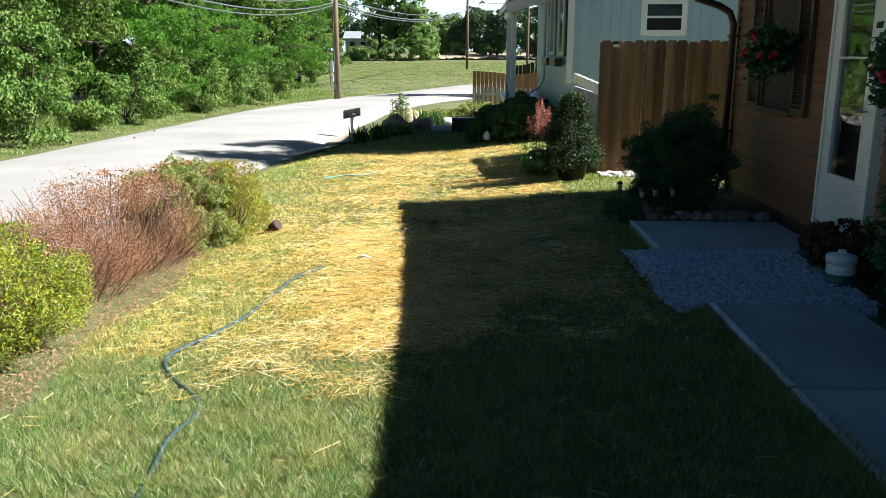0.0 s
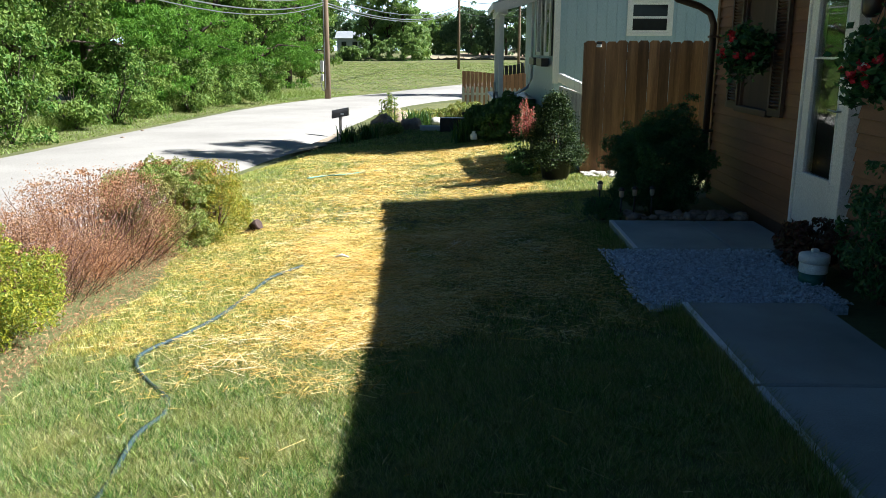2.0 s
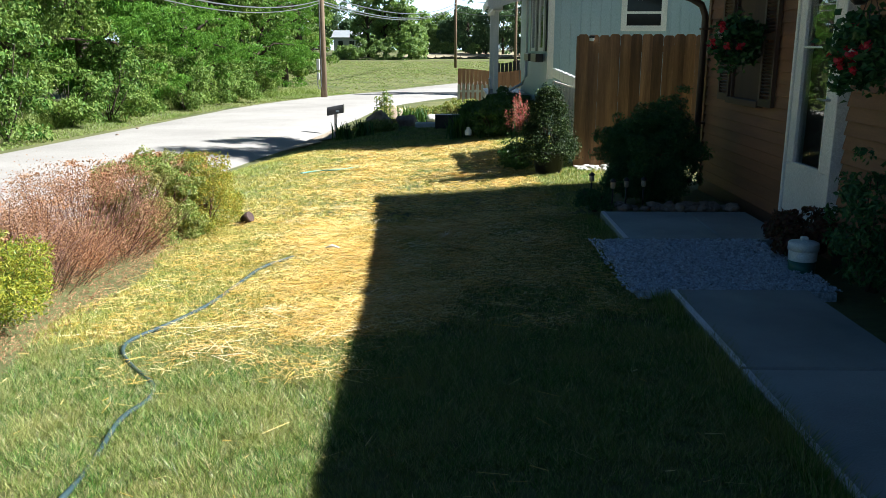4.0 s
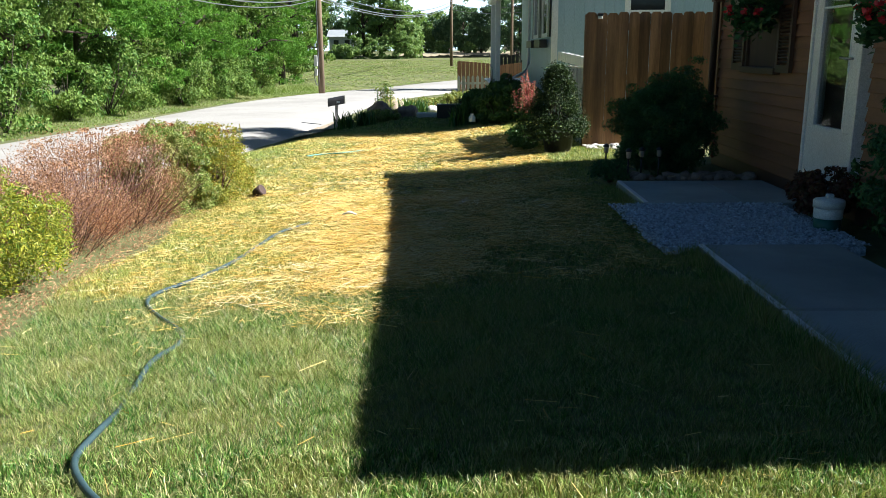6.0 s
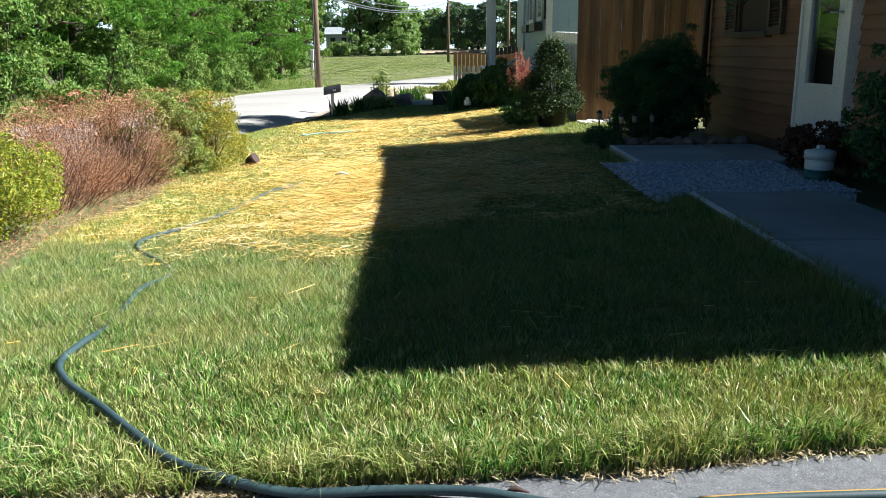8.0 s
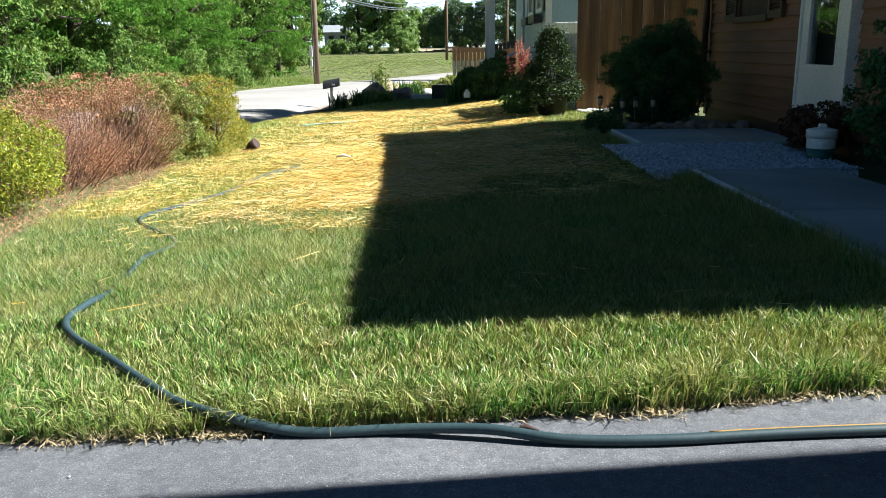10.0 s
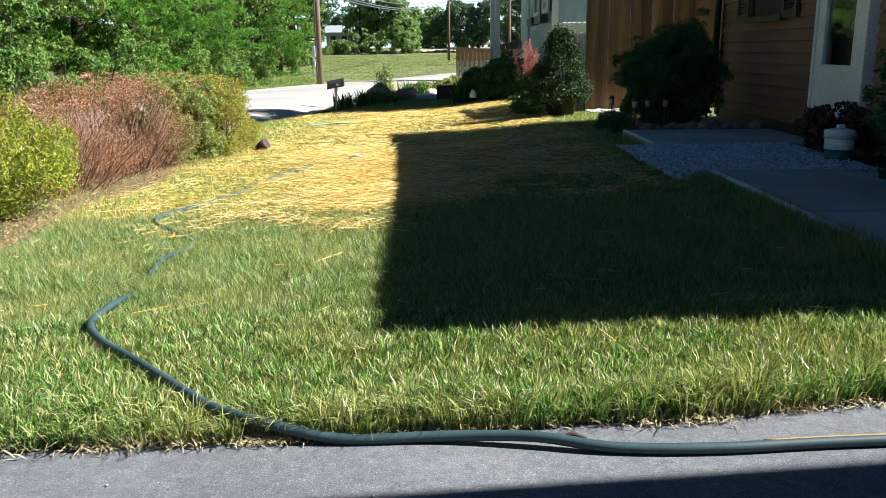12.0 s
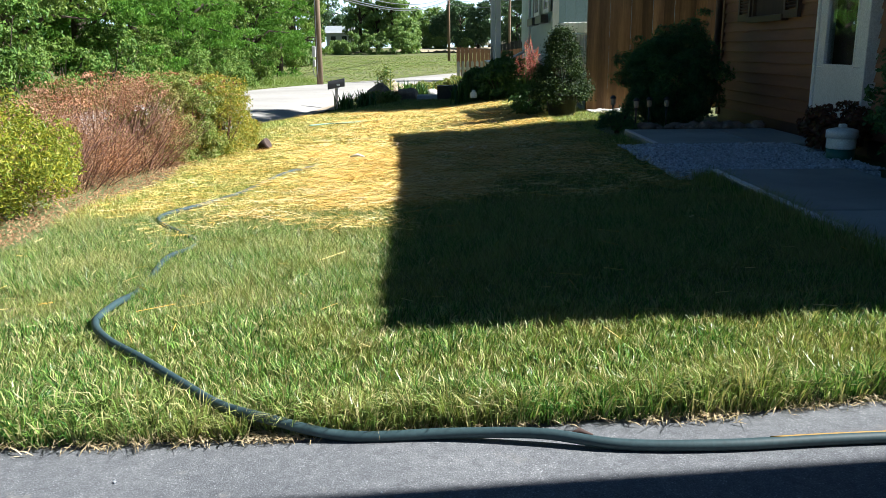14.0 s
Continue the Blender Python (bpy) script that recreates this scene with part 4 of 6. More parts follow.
spirea((-3.0, 4.35), 0.80, 0.86, 0.76, 34000, M["gold_leaf"], "golden-green leafy spirea bush beside bark mulch", (0.018, 0.038), 0, 8)
spirea((-3.9, 3.5), 0.8, 0.75, 0.74, 4500, M["gold_leaf"], "golden-green leafy spirea bush beside bark mulch", (0.03, 0.055), 0, 8)
spirea((-3.1, 5.65), 0.72, 0.62, 0.66, 31000, M["dead_leaf"], "withered red-brown spirea bush with bare twigs", (0.009, 0.019), 420, 20)
spirea((-3.9, 6.0), 0.72, 0.7, 0.72, 14000, M["dead_leaf"], "withered red-brown spirea bush with bare twigs", (0.009, 0.019), 420, 20)
spirea((-3.0, 6.65), 0.72, 0.68, 0.80, 37000, M["dead_leaf"], "withered red-brown spirea bush with bare twigs", (0.010, 0.021), 420, 40)
spirea((-2.68, 7.5), 0.52, 0.54, 0.79, 38000, M["green_leaf"], "green spirea bush with browned flower heads", (0.02, 0.04), 0, 95, True)
spirea((-2.3, 7.84), 0.29, 0.38, 0.77, 15000, M["amber_leaf"], "green spirea bush turning yellow at its end", (0.02, 0.038), 0, 14, True)

# bark mulch under the hedge
n = 14000
x, y = -2.35 - 1.6 * rng.random(n) ** 1.5 + 0.18 * rng.random(n), 3.5 + 4.8 * rng.random(n)
V, Fc = leaf_quads(np.stack([x, y, land(x, y) - 0.035 + 0.012 * rng.random(n)], 1), (0.008, 0.03), 0.7, 0.28)
M["mulch"] = leafy("mulch", [(0.20, 0.105, 0.055), (0.36, 0.21, 0.115), (0.50, 0.33, 0.19)], 0, 1, 0.0, 0.9)
tagged(mesh_object("bark_mulch", array_mesh("bark_mulch", V, Fc), M["mulch"]), "pale bark mulch under the hedge", "mulch", kind="stuff")


# ---- trees across the road ----
M["tree_leaf"] = leafy("tree_leaf", [(0.03, 0.075, 0.014), (0.075, 0.16, 0.026), (0.125, 0.22, 0.04), (0.21, 0.29, 0.075), (0.05, 0.115, 0.02)], 0.4, 0.35, 0.32, 0.5, (0.25, 0.31, 0.07), 0.2)
M["locust_leaf"] = leafy("locust_leaf", [(0.06, 0.15, 0.022), (0.12, 0.25, 0.035), (0.17, 0.31, 0.05), (0.08, 0.18, 0.028)], 0.0, 1, 0.42, 0.5, gloss=0.15)
# paler than the near leaves: distance haze and sunlight put into the colour
M["hazy_leaf"] = leafy("hazy_leaf", [(0.11, 0.19, 0.06), (0.19, 0.29, 0.09), (0.28, 0.37, 0.14)], 0, 1, 0.45, 0.6)
M["hazy_pine_leaf"] = leafy("hazy_pine_leaf", [(0.06, 0.12, 0.06), (0.11, 0.18, 0.09), (0.16, 0.24, 0.13)], 0, 1, 0.35, 0.6)


def tree(at, height, radius, n_leaf, mat, label, size=(0.09, 0.17), low=0.12, n_clump=70, flat=0.6, name="tree", narrow=0.5, droop=0.6, pad=0.7):
    x, y = at
    z0 = float(land(x, y)) - 0.06
    ob = thing(name, (x, y, z0), label, "tree")
    bm = bmesh.new()
    lean = Vector((random.uniform(-0.3, 0.5), random.uniform(-0.4, 0.4), 0))
    tube(bm, [(x, y, z0 - 0.1), Vector((x, y, z0 + height * 0.3)) + lean * 0.4, Vector((x, y, z0 + height * 0.85)) + lean], [0.035 * height ** 0.9, 0.022 * height, 0.006 * height], 8)
    tips = []
    for k in range(11):
        q, f = 6.283 * k / 11 + random.uniform(-0.4, 0.4), random.uniform(0.2, 0.75)
        s = Vector((x, y, z0 + height * f * 0.8)) + lean * f
        e = s + Vector((math.cos(q) * radius * 0.8, math.sin(q) * radius * 0.8, height * random.uniform(0.02, 0.2)))
        tube(bm, [s, s.lerp(e, 0.5) + Vector((0, 0, 0.06 * height)), e], [0.011 * height, 0.007 * height, 0.002 * height], 5)
    part("trunk", bm, M["bark"], ob)
    mid = (x + lean.x * 0.5, y + lean.y * 0.5, z0 + height * (0.5 + low / 2))
    c = shell(mid, (radius, radius, height * (0.5 - low / 2)), n_clump, 0.5, 0.3)
    pad_part("crown", ob, mat, c, pad, n_leaf, size, narrow, 0.5, flat, mid, z0 + low * height * 0.3, droop)
    return ob


random.seed(11)
belt = [(-13.0, 15.5, 7.5, 2.7, 0), (-13.2, 20.4, 7.5, 2.7, 0), (-13.6, 25.4, 8.5, 3.2, 2), (-13.7, 30.5, 8.5, 3.1, 1), (-13.2, 35.0, 9.0, 3.2, 1), (-13.0, 40.0, 9.0, 3.2, 1),
        (-13.3, 45.5, 10.0, 3.4, 0), (-12.2, 51.0, 9.5, 3.3, 1), (-13.2, 57.0, 10.0, 3.4, 0), (-17.0, 12.5, 8.0, 3.2, 0), (-17.5, 38, 11, 4, 0), (-17.5, 21, 10, 3.8, 0), (-16.5, 53, 11, 4, 0), (-12.9, 63.5, 10.5, 3.2, 1), (-13.4, 72, 10.5, 3.4, 0), (-17, 30, 10, 3.6, 0), (-18, 25.5, 11, 3.8, 0), (-18, 46, 11, 4, 0)]
for x, y, h, r, kind in belt:
    near = y < 32 and x > -15
    tree((x, y), h, r, 34000 if near else (20000 if x > -15 else 13000), M["locust_leaf"] if kind == 1 else M["tree_leaf"], "feathery bright green locust tree at the road's verge" if kind == 1 else "dense leafy green roadside tree with low branches",
         (0.10, 0.26) if kind == 1 else ((0.09, 0.16) if near else (0.14, 0.25)), 0.24 if kind == 2 else 0.03, 110 if kind == 1 else 95, 0.34 if kind == 1 else 0.62, "tree", 0.3 if kind == 1 else 0.55, 0.5 if kind == 1 else 0.7, 0.62 if kind == 1 else 0.52)
for k in range(17):
    y = 13.5 + 2.55 * k
    x = -12.0 - 0.4 * (k % 3) + random.uniform(-0.2, 0.2) + 0.5 * (k < 6)
    if k == 4:
        continue
    h, r = random.uniform(1.8, 3.3), random.uniform(1.1, 1.5)
    z0 = lawn_z(x, y) - 0.06
    ob = thing("shrub", (x, y, z0), "leafy wild shrub at the edge of the trees", "shrub", "wild shrubs under the trees")
    part("branchwork", stems(bmesh.new(), (x, y, z0), [(x + random.uniform(-r, r) * 0.8, y + random.uniform(-r, r) * 0.8, z0 + h * random.uniform(0.5, 0.9)) for _ in range(8)], 0.025), M["bark"], ob)
    mid = (x, y, z0 + h * 0.45)
    pad_part("foliage", ob, M["tree_leaf"], shell(mid, (r, r, h * 0.55), 42, 0.5), 0.34, 5500, (0.08, 0.16), 0.55, 0.5, 0.65, mid, z0 + 0.02, 0.6)


def verge_stuff(name, label, n, xa, xb, ya, yb, hgt, width, mat):
    y = ya + (yb - ya) * rng.random(n) ** 1.4
    x = road_far(y) - 0.15 - (xa + (xb - xa) * rng.random(n))
    h = hgt[0] + (hgt[1] - hgt[0]) * rng.random(n)
    ob = mesh_object(name, blade_mesh(name, x, y, h, np.full(n, width) * (0.6 + 0.8 * rng.random(n)), 0.5 + 0.3 * rng.random(n), 1), mat)
    return tagged(ob, label, "grass", kind="stuff")


M["verge_grass"] = leafy("verge_grass", [(0.14, 0.22, 0.04), (0.18, 0.26, 0.05), (0.24, 0.30, 0.085)], 0.5, 0.25, 0.3, 0.5, (0.34, 0.31, 0.15))
verge_stuff("verge_grass", "mown grass on the far verge", 26000, 0.0, 2.4, 10, 60, (0.04, 0.09), 0.03, M["verge_grass"])
verge_stuff("tall_grass", "tall wild grass in front of the trees", 9000, 1.6, 4.0, 24, 60, (0.2, 0.7), 0.03, M["verge_grass"])

n = 52000
y = 42 + 97 * rng.random(n) ** 0.8
x = -34 + 44 * rng.random(n)
keep = (x < road_far(y) - 0.2) & (x > -13.5 - 0.2 * (y - 42))
x, y = x[keep], y[keep]
tagged(mesh_object("field_grass", blade_mesh("field_grass", x, y, 0.05 + 0.07 * rng.random(len(x)), 0.14 + 0.12 * rng.random(len(x)), 1.3 + 0.3 * rng.random(len(x)), 1), M["verge_grass"]), "mown rough grass on the open field", "grass", kind="stuff")

# far trees beyond the open field
far_specs = [(-15.2, 147, 11.5, 2.7, 0), (-12.2, 146, 13.5, 2.9, 0), (-9.4, 145, 11.5, 2.5, 0), (-6.9, 143, 5.6, 1.9, 0), (-23.5, 168, 13, 3.6, 1), (-19.5, 172, 12.5, 3.4, 1), (-30, 160, 13, 5, 0), (-36, 140, 12, 6, 0), (-27, 100, 9, 4.5, 0), (-21, 88, 8, 4, 0),
             (-3.4, 172, 7.5, 2.8, 0), (-0.4, 168, 7.6, 2.5, 1), (2.6, 164, 9.6, 2.5, 1), (5.8, 160, 8.6, 2.5, 1), (9.0, 158, 10.4, 3.0, 1), (12.5, 152, 10.0, 3.6, 1), (16, 150, 11, 4, 1), (20, 146, 12, 4.5, 1), (26, 140, 12, 5, 0), (-42, 120, 12, 6, 0)]
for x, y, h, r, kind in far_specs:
    tree((x, y), h, r, 3800, M["hazy_pine_leaf"] if kind else M["hazy_leaf"], "dark pine across the field" if kind else "broad leafy tree across the open field", (0.35, 0.7), 0.05, 60, 0.7, "tree", 0.55, 0.6, 0.85)
far_tree = tree((-60, 230), 13, 8, 1500, M["hazy_leaf"], "distant leafy tree on the horizon", (0.9, 1.8), 0.05, 50, 0.8, "tree", 0.6, 0.6, 2.0)
for k in range(26):
    s = random.uniform(0.6, 1.0)
    copy_thing(far_tree, Matrix.Translation((-150 + 14 * k + random.uniform(-3, 3), 235 + random.uniform(-20, 35), 0.2)) @ Matrix.Diagonal((s, s, s * random.uniform(0.85, 1.1), 1)))
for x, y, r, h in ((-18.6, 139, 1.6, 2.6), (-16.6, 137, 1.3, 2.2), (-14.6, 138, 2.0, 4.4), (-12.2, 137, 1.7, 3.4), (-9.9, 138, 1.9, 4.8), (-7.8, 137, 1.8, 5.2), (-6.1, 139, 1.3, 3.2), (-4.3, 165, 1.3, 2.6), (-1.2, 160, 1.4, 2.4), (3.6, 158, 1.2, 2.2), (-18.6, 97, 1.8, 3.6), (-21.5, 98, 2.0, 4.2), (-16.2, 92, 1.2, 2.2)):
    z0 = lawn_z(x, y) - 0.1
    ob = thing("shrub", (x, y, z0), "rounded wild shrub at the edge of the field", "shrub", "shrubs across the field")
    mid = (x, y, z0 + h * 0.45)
    pad_part("foliage", ob, M["hazy_leaf"], shell(mid, (r, r, h * 0.55), 26, 0.45), 0.5, 1500, (0.22, 0.45), 0.6, 0.5, 0.7, mid, z0, 0.5)


# ---- bushes by the house ----
M["yew"] = leafy("yew", [(0.02, 0.07, 0.024), (0.045, 0.125, 0.04), (0.08, 0.17, 0.055)], 0.2, 4, 0.15, 0.5, (0.05, 0.09, 0.02))
M["boxwood"] = leafy("boxwood", [(0.01, 0.026, 0.008), (0.02, 0.045, 0.012), (0.035, 0.06, 0.016), (0.02, 0.04, 0.012), (0.05, 0.08, 0.024), (0.15, 0.20, 0.07)], 0.0, 6, 0.15, 0.5, gloss=0.2)
M["red_leaf"] = leafy("red_leaf", [(0.34, 0.06, 0.07), (0.50, 0.16, 0.16), (0.58, 0.28, 0.26)], 0, 1, 0.35, 0.5)
M["bed_leaf"] = leafy("bed_leaf", [(0.03, 0.08, 0.016), (0.06, 0.13, 0.03), (0.10, 0.18, 0.05)], 0, 1, 0.25, 0.4)
M["heuchera"] = leafy("heuchera", [(0.06, 0.025, 0.02), (0.12, 0.05, 0.03), (0.08, 0.07, 0.03)], 0, 1, 0.2, 0.5)


def bush(name, at, rx, ry, z0, h, n, mat, label, size, n_clump=120, spread_r=0.07, narrow=0.4, mid=0.5, group="", flat=0.7):
    x, y = at
    ob = thing(name, (x, y, z0), label, "bush", group)
    part("branchwork", stems(bmesh.new(), (x, y, z0), [(x + random.uniform(-rx, rx) * 0.7, y + random.uniform(-ry, ry) * 0.7, z0 + h * random.uniform(0.5, 0.9)) for _ in range(14)], 0.012, 0.12), M["bark"], ob)
    core = (x, y, z0 + h * mid)
    pad_part("foliage", ob, mat, shell(core, (rx * 0.93, ry * 0.93, h * (1 - mid) * 0.95), n_clump, 0.38, 0.2), spread_r * 1.4, n, size, narrow, 0.6, flat, core, z0 + 0.02, 0.3, 0.05)
    return ob


bush("yew_bush", (2.3, 8.5), 0.54, 0.48, -0.06, 1.04, 44000, M["yew"], "rounded dark green yew bush against the house", (0.025, 0.055), 300, 0.065, 0.26, 0.46)
bush("yew_bush", (2.6, 8.75), 0.24, 0.25, -0.04, 1.2, 7000, M["yew"], "upright dark green shoots beside the yew", (0.02, 0.05), 110, 0.035, 0.22, 0.6)

# potted boxwood
pot = thing("plant_pot", (1.55, 11.35, -0.16), "dark round tub holding a boxwood", "pot")
bm = lathe(bmesh.new(), (1.55, 11.35, -0.16), [(0.18, 0), (0.23, 0.27), (0.25, 0.275), (0.25, 0.31), (0.225, 0.31), (0.21, 0.26), (0.01, 0.26)], 20)
part("tub", bm, M["black"], pot)
boxy = thing("boxwood", (1.55, 11.35, 0.1), "cone-shaped boxwood with pale new leaves in a tub", "bush")
part("branchwork", stems(bmesh.new(), (1.55, 11.35, 0.1), [(1.55 + random.uniform(-0.2, 0.2), 11.35 + random.uniform(-0.2, 0.2), random.uniform(0.5, 0.95)) for _ in range(16)], 0.01), M["bark"], boxy)
pts = []
for k in range(190):
    f = rng.random() ** 1.05
    r = 0.38 * (1 - f) ** 0.75 * (0.45 + 0.6 * rng.random()) + 0.05
    q = rng.random() * 6.283
    pts.append((1.53 + r * math.cos(q), 11.35 + r * math.sin(q), 0.06 + 0.93 * f))
pts = np.repeat(np.array(pts), 90, 0) + rng.normal(size=(190 * 90, 3)) * 0.045
leaf_part("foliage", pts, (0.022, 0.042), M["boxwood"], boxy, "", 0.4, 0.55)
plumes = thing("astilbe", (1.2, 12.3, -0.2), "pink feathery astilbe plumes beside a potted boxwood", "plant")
for k in range(13):
    x, y = 1.2 + random.uniform(-0.2, 0.16), 12.3 + random.uniform(-0.25, 0.25)
    h, lx = random.uniform(0.72, 1.1), random.uniform(-0.14, 0.06)
    part("stalk", tube(bmesh.new(), [(x, y, -0.2), (x + lx * 0.5, y, -0.2 + 0.6 * h), (x + lx, y, -0.2 + h)], 0.004, 4), M["bed_leaf"], plumes)
    f = rng.random(130)
    wide = 0.055 * (1.05 - f)
    p = np.stack([x + lx * (0.6 + 0.4 * f) + wide * rng.normal(size=130), y + wide * rng.normal(size=130), -0.2 + h * (0.62 + 0.42 * f)], 1)
    tagged(leaf_part("plume", p, (0.014, 0.034), M["red_leaf"], plumes, "feathery pink plume", 0.4, 0.45), kind="stuff")
leaf_part("foliage", np.array((1.18, 12.25, -0.05)) + rng.normal(size=(700, 3)) * np.array((0.14, 0.16, 0.12)), (0.04, 0.08), M["bed_leaf"], plumes)
bush("shrub", (1.12, 11.9), 0.2, 0.3, -0.18, 0.36, 1500, M["bed_leaf"], "low green shrub beside the potted boxwood", (0.04, 0.09), 60, 0.06, 0.35)
for x, y, rx, h, n in ((1.05, 17.7, 0.45, 0.75, 3600), (1.6, 17.6, 0.42, 0.8, 3000), (0.75, 19.0, 0.5, 0.7, 2800), (1.3, 18.8, 0.55, 0.95, 3800), (1.55, 19.9, 0.5, 0.9, 3000), (0.8, 20.0, 0.5, 0.8, 2600)):
    bush("shrub", (x, y), rx, rx, lawn_z(x, y) - 0.05, h, n, M["bed_leaf"], "dark green perennials in the neighbour's bed", (0.07, 0.16), 60, 0.09, 0.4, 0.5, "perennials in the bed")

# bed beside the walk
bush("shrub", (2.88, 5.95), 0.26, 0.3, 0.0, 0.36, 2600, M["heuchera"], "small reddish dark-leaved shrub by the door", (0.03, 0.055), 60, 0.05, 0.6)
bush("shrub", (2.95, 4.95), 0.30, 0.42, 0.0, 0.95, 4200, M["yew"], "tall dark leafy shrub in the bed by the wall", (0.03, 0.06), 80, 0.06, 0.5)
bush("shrub", (2.93, 4.1), 0.3, 0.4, 0.0, 0.6, 3200, M["yew"], "low dark leafy shrub in the bed by the wall", (0.03, 0.06), 70, 0.06, 0.5)
bush("shrub", (2.95, 3.2), 0.3, 0.45, 0.0, 0.55, 2600, M["yew"], "low dark leafy shrub in the bed by the wall", (0.03, 0.06), 60, 0.06, 0.5)


# ---- garden hose ----
random.seed(5)


def smooth_path(ctrl, per=6):
    ctrl = [Vector(c) for c in ctrl]
    ctrl = [ctrl[0] * 2 - ctrl[1]] + ctrl + [ctrl[-1] * 2 - ctrl[-2]]
    out = []
    for a, b, c, d in zip(ctrl, ctrl[1:], ctrl[2:], ctrl[3:]):
        for k in range(per):
            t = k / per
            out.append(0.5 * (2 * b + (c - a) * t + (2 * a - 5 * b + 4 * c - d) * t * t + (3 * b - a - 3 * c + d) * t ** 3))
    return out + [ctrl[-2]]


def hose_height(x, y):
    z = float(land(x, y))
    if y < 1.45:
        return z - 0.055 + 0.013 + 0.012 * max(0.0, 1 - abs(x - 0.12) / 0.2)
    return z - 0.022 + (0.012 if y < 2.6 else -0.004) - (0.026 if 2.65 < y < 3.1 else 0.0) - (0.015 if 3.4 < y < 3.8 else 0.0)


hose = thing("garden_hose", (-0.6, 1.5, -0.1), "dark green-blue rubber garden hose lying over grass and asphalt", "hose")
pts = smooth_path([(x, y, hose_height(x, y)) for x, y in HOSE], 8)
part("tube", tube(bmesh.new(), pts, 0.0125, 12), M["rubber"], hose)
M["hose_stripe"] = plain("hose_stripe", (0.45, 0.27, 0.06), 0.4)
part("stripe", tube(bmesh.new(), [p + Vector((0, 0.003, 0.0108)) for p in pts if p.x > 0.62], 0.0028, 6), M["hose_stripe"], hose, "yellow stripe along the hose")
far_hose = thing("garden_hose", (-1.6, 13.0, -0.2), "pale green hose lying in the straw", "hose")
M["pale_hose"] = plain("pale_hose", (0.12, 0.35, 0.28), 0.4)
pts = smooth_path([(x, y, float(land(x, y)) - 0.004) for x, y in ((-2.25, 12.75), (-2.0, 13.05), (-1.72, 13.1), (-1.4, 13.45), (-1.15, 13.6))], 6)
part("tube", tube(bmesh.new(), pts, 0.011, 8), M["pale_hose"], far_hose)

# ---- bucket ----
bk = thing("bucket", (2.74, 5.55, -0.04), "white lidded tub with a dark green base on gravel", "bucket")
c = (2.74, 5.55, -0.04)
part("base", lathe(bmesh.new(), c, [(0.085, 0.0), (0.092, 0.004), (0.094, 0.10)], 28), M["bucket_green"], bk, "dark green plastic lower half")
part("body", lathe(bmesh.new(), c, [(0.096, 0.10), (0.098, 0.105), (0.098, 0.20)], 28), M["bucket_white"], bk)
lid = part("lid", lathe(bmesh.new(), c, [(0.106, 0.175), (0.106, 0.225), (0.100, 0.232), (0.045, 0.245), (0.001, 0.246)], 28), M["bucket_white"], bk, "white screw lid with a grip bar")
part("grip", boxes((2.715, 2.765, 5.53, 5.57, 0.203, 0.232), bevel=0.006), M["bucket_white"], lid)


# ---- stones ----
def stone_mesh(name, r, squash=0.7, seed=0, rough=0.3, sub=2):
    bm = bmesh.new()
    bmesh.ops.create_icosphere(bm, subdivisions=sub, radius=r)
    for v in bm.verts:
        d = v.co.normalized()
        k = 1 + rough * noise.noise(d * 1.3 + Vector((seed * 3.1, 1, 2))) + 0.3 * rough * noise.noise(d * 4 + Vector((seed, 5, 2)))
        v.co = v.co * k
        v.co.z *= squash
    for f in bm.faces:
        f.smooth = sub > 1
    me = bpy.data.meshes.new(name)
    bm.to_mesh(me)
    bm.free()
    return me


river = [stone_mesh("river_stone", 1.0, 0.7, k, 0.35) for k in range(5)]
for me in river:
    me.materials.append(M["rock"])
pale = [stone_mesh("pale_stone", 1.0, 0.65, 20 + k, 0.4, 1) for k in range(4)]
for me in pale:
    me.materials.append(M["pale_rock"])
chips = [stone_mesh("gravel_stone", 1.0, 0.45, 40 + k, 0.6, 1) for k in range(5)]
for me in chips:
    me.materials.append(M["gravel"])


def stone(name, me, x, y, z, r):
    ob = new(name, me)
    ob.matrix_basis = pose(x, y, z, random.uniform(-15, 15), random.uniform(-15, 15), random.uniform(0, 360)) @ Matrix.Diagonal((r * random.uniform(0.9, 1.3), r * random.uniform(0.8, 1.0), r * random.uniform(0.8, 1.0), 1))
    return ob


for k in range(80):
    r = random.uniform(0.018, 0.05) if k % 4 else random.uniform(0.045, 0.075)
    tagged(stone("river_stone", river[k % 5], 1.85 + 1.2 * random.random(), 7.73 + 0.30 * random.random() ** 1.5, -0.01 + 0.4 * r, r), "rounded tan river stone edging the planting bed", "stone", "river stones along the bed")
for k in range(60):
    r = random.uniform(0.02, 0.045)
    tagged(stone("pale_stone", pale[k % 4], 1.98 + 0.5 * random.random(), 11.3 + 0.42 * random.random(), -0.135 + 0.4 * r + 0.02 * random.random(), r), "small white stone at the foot of the fence", "stone", "white stones at the fence")

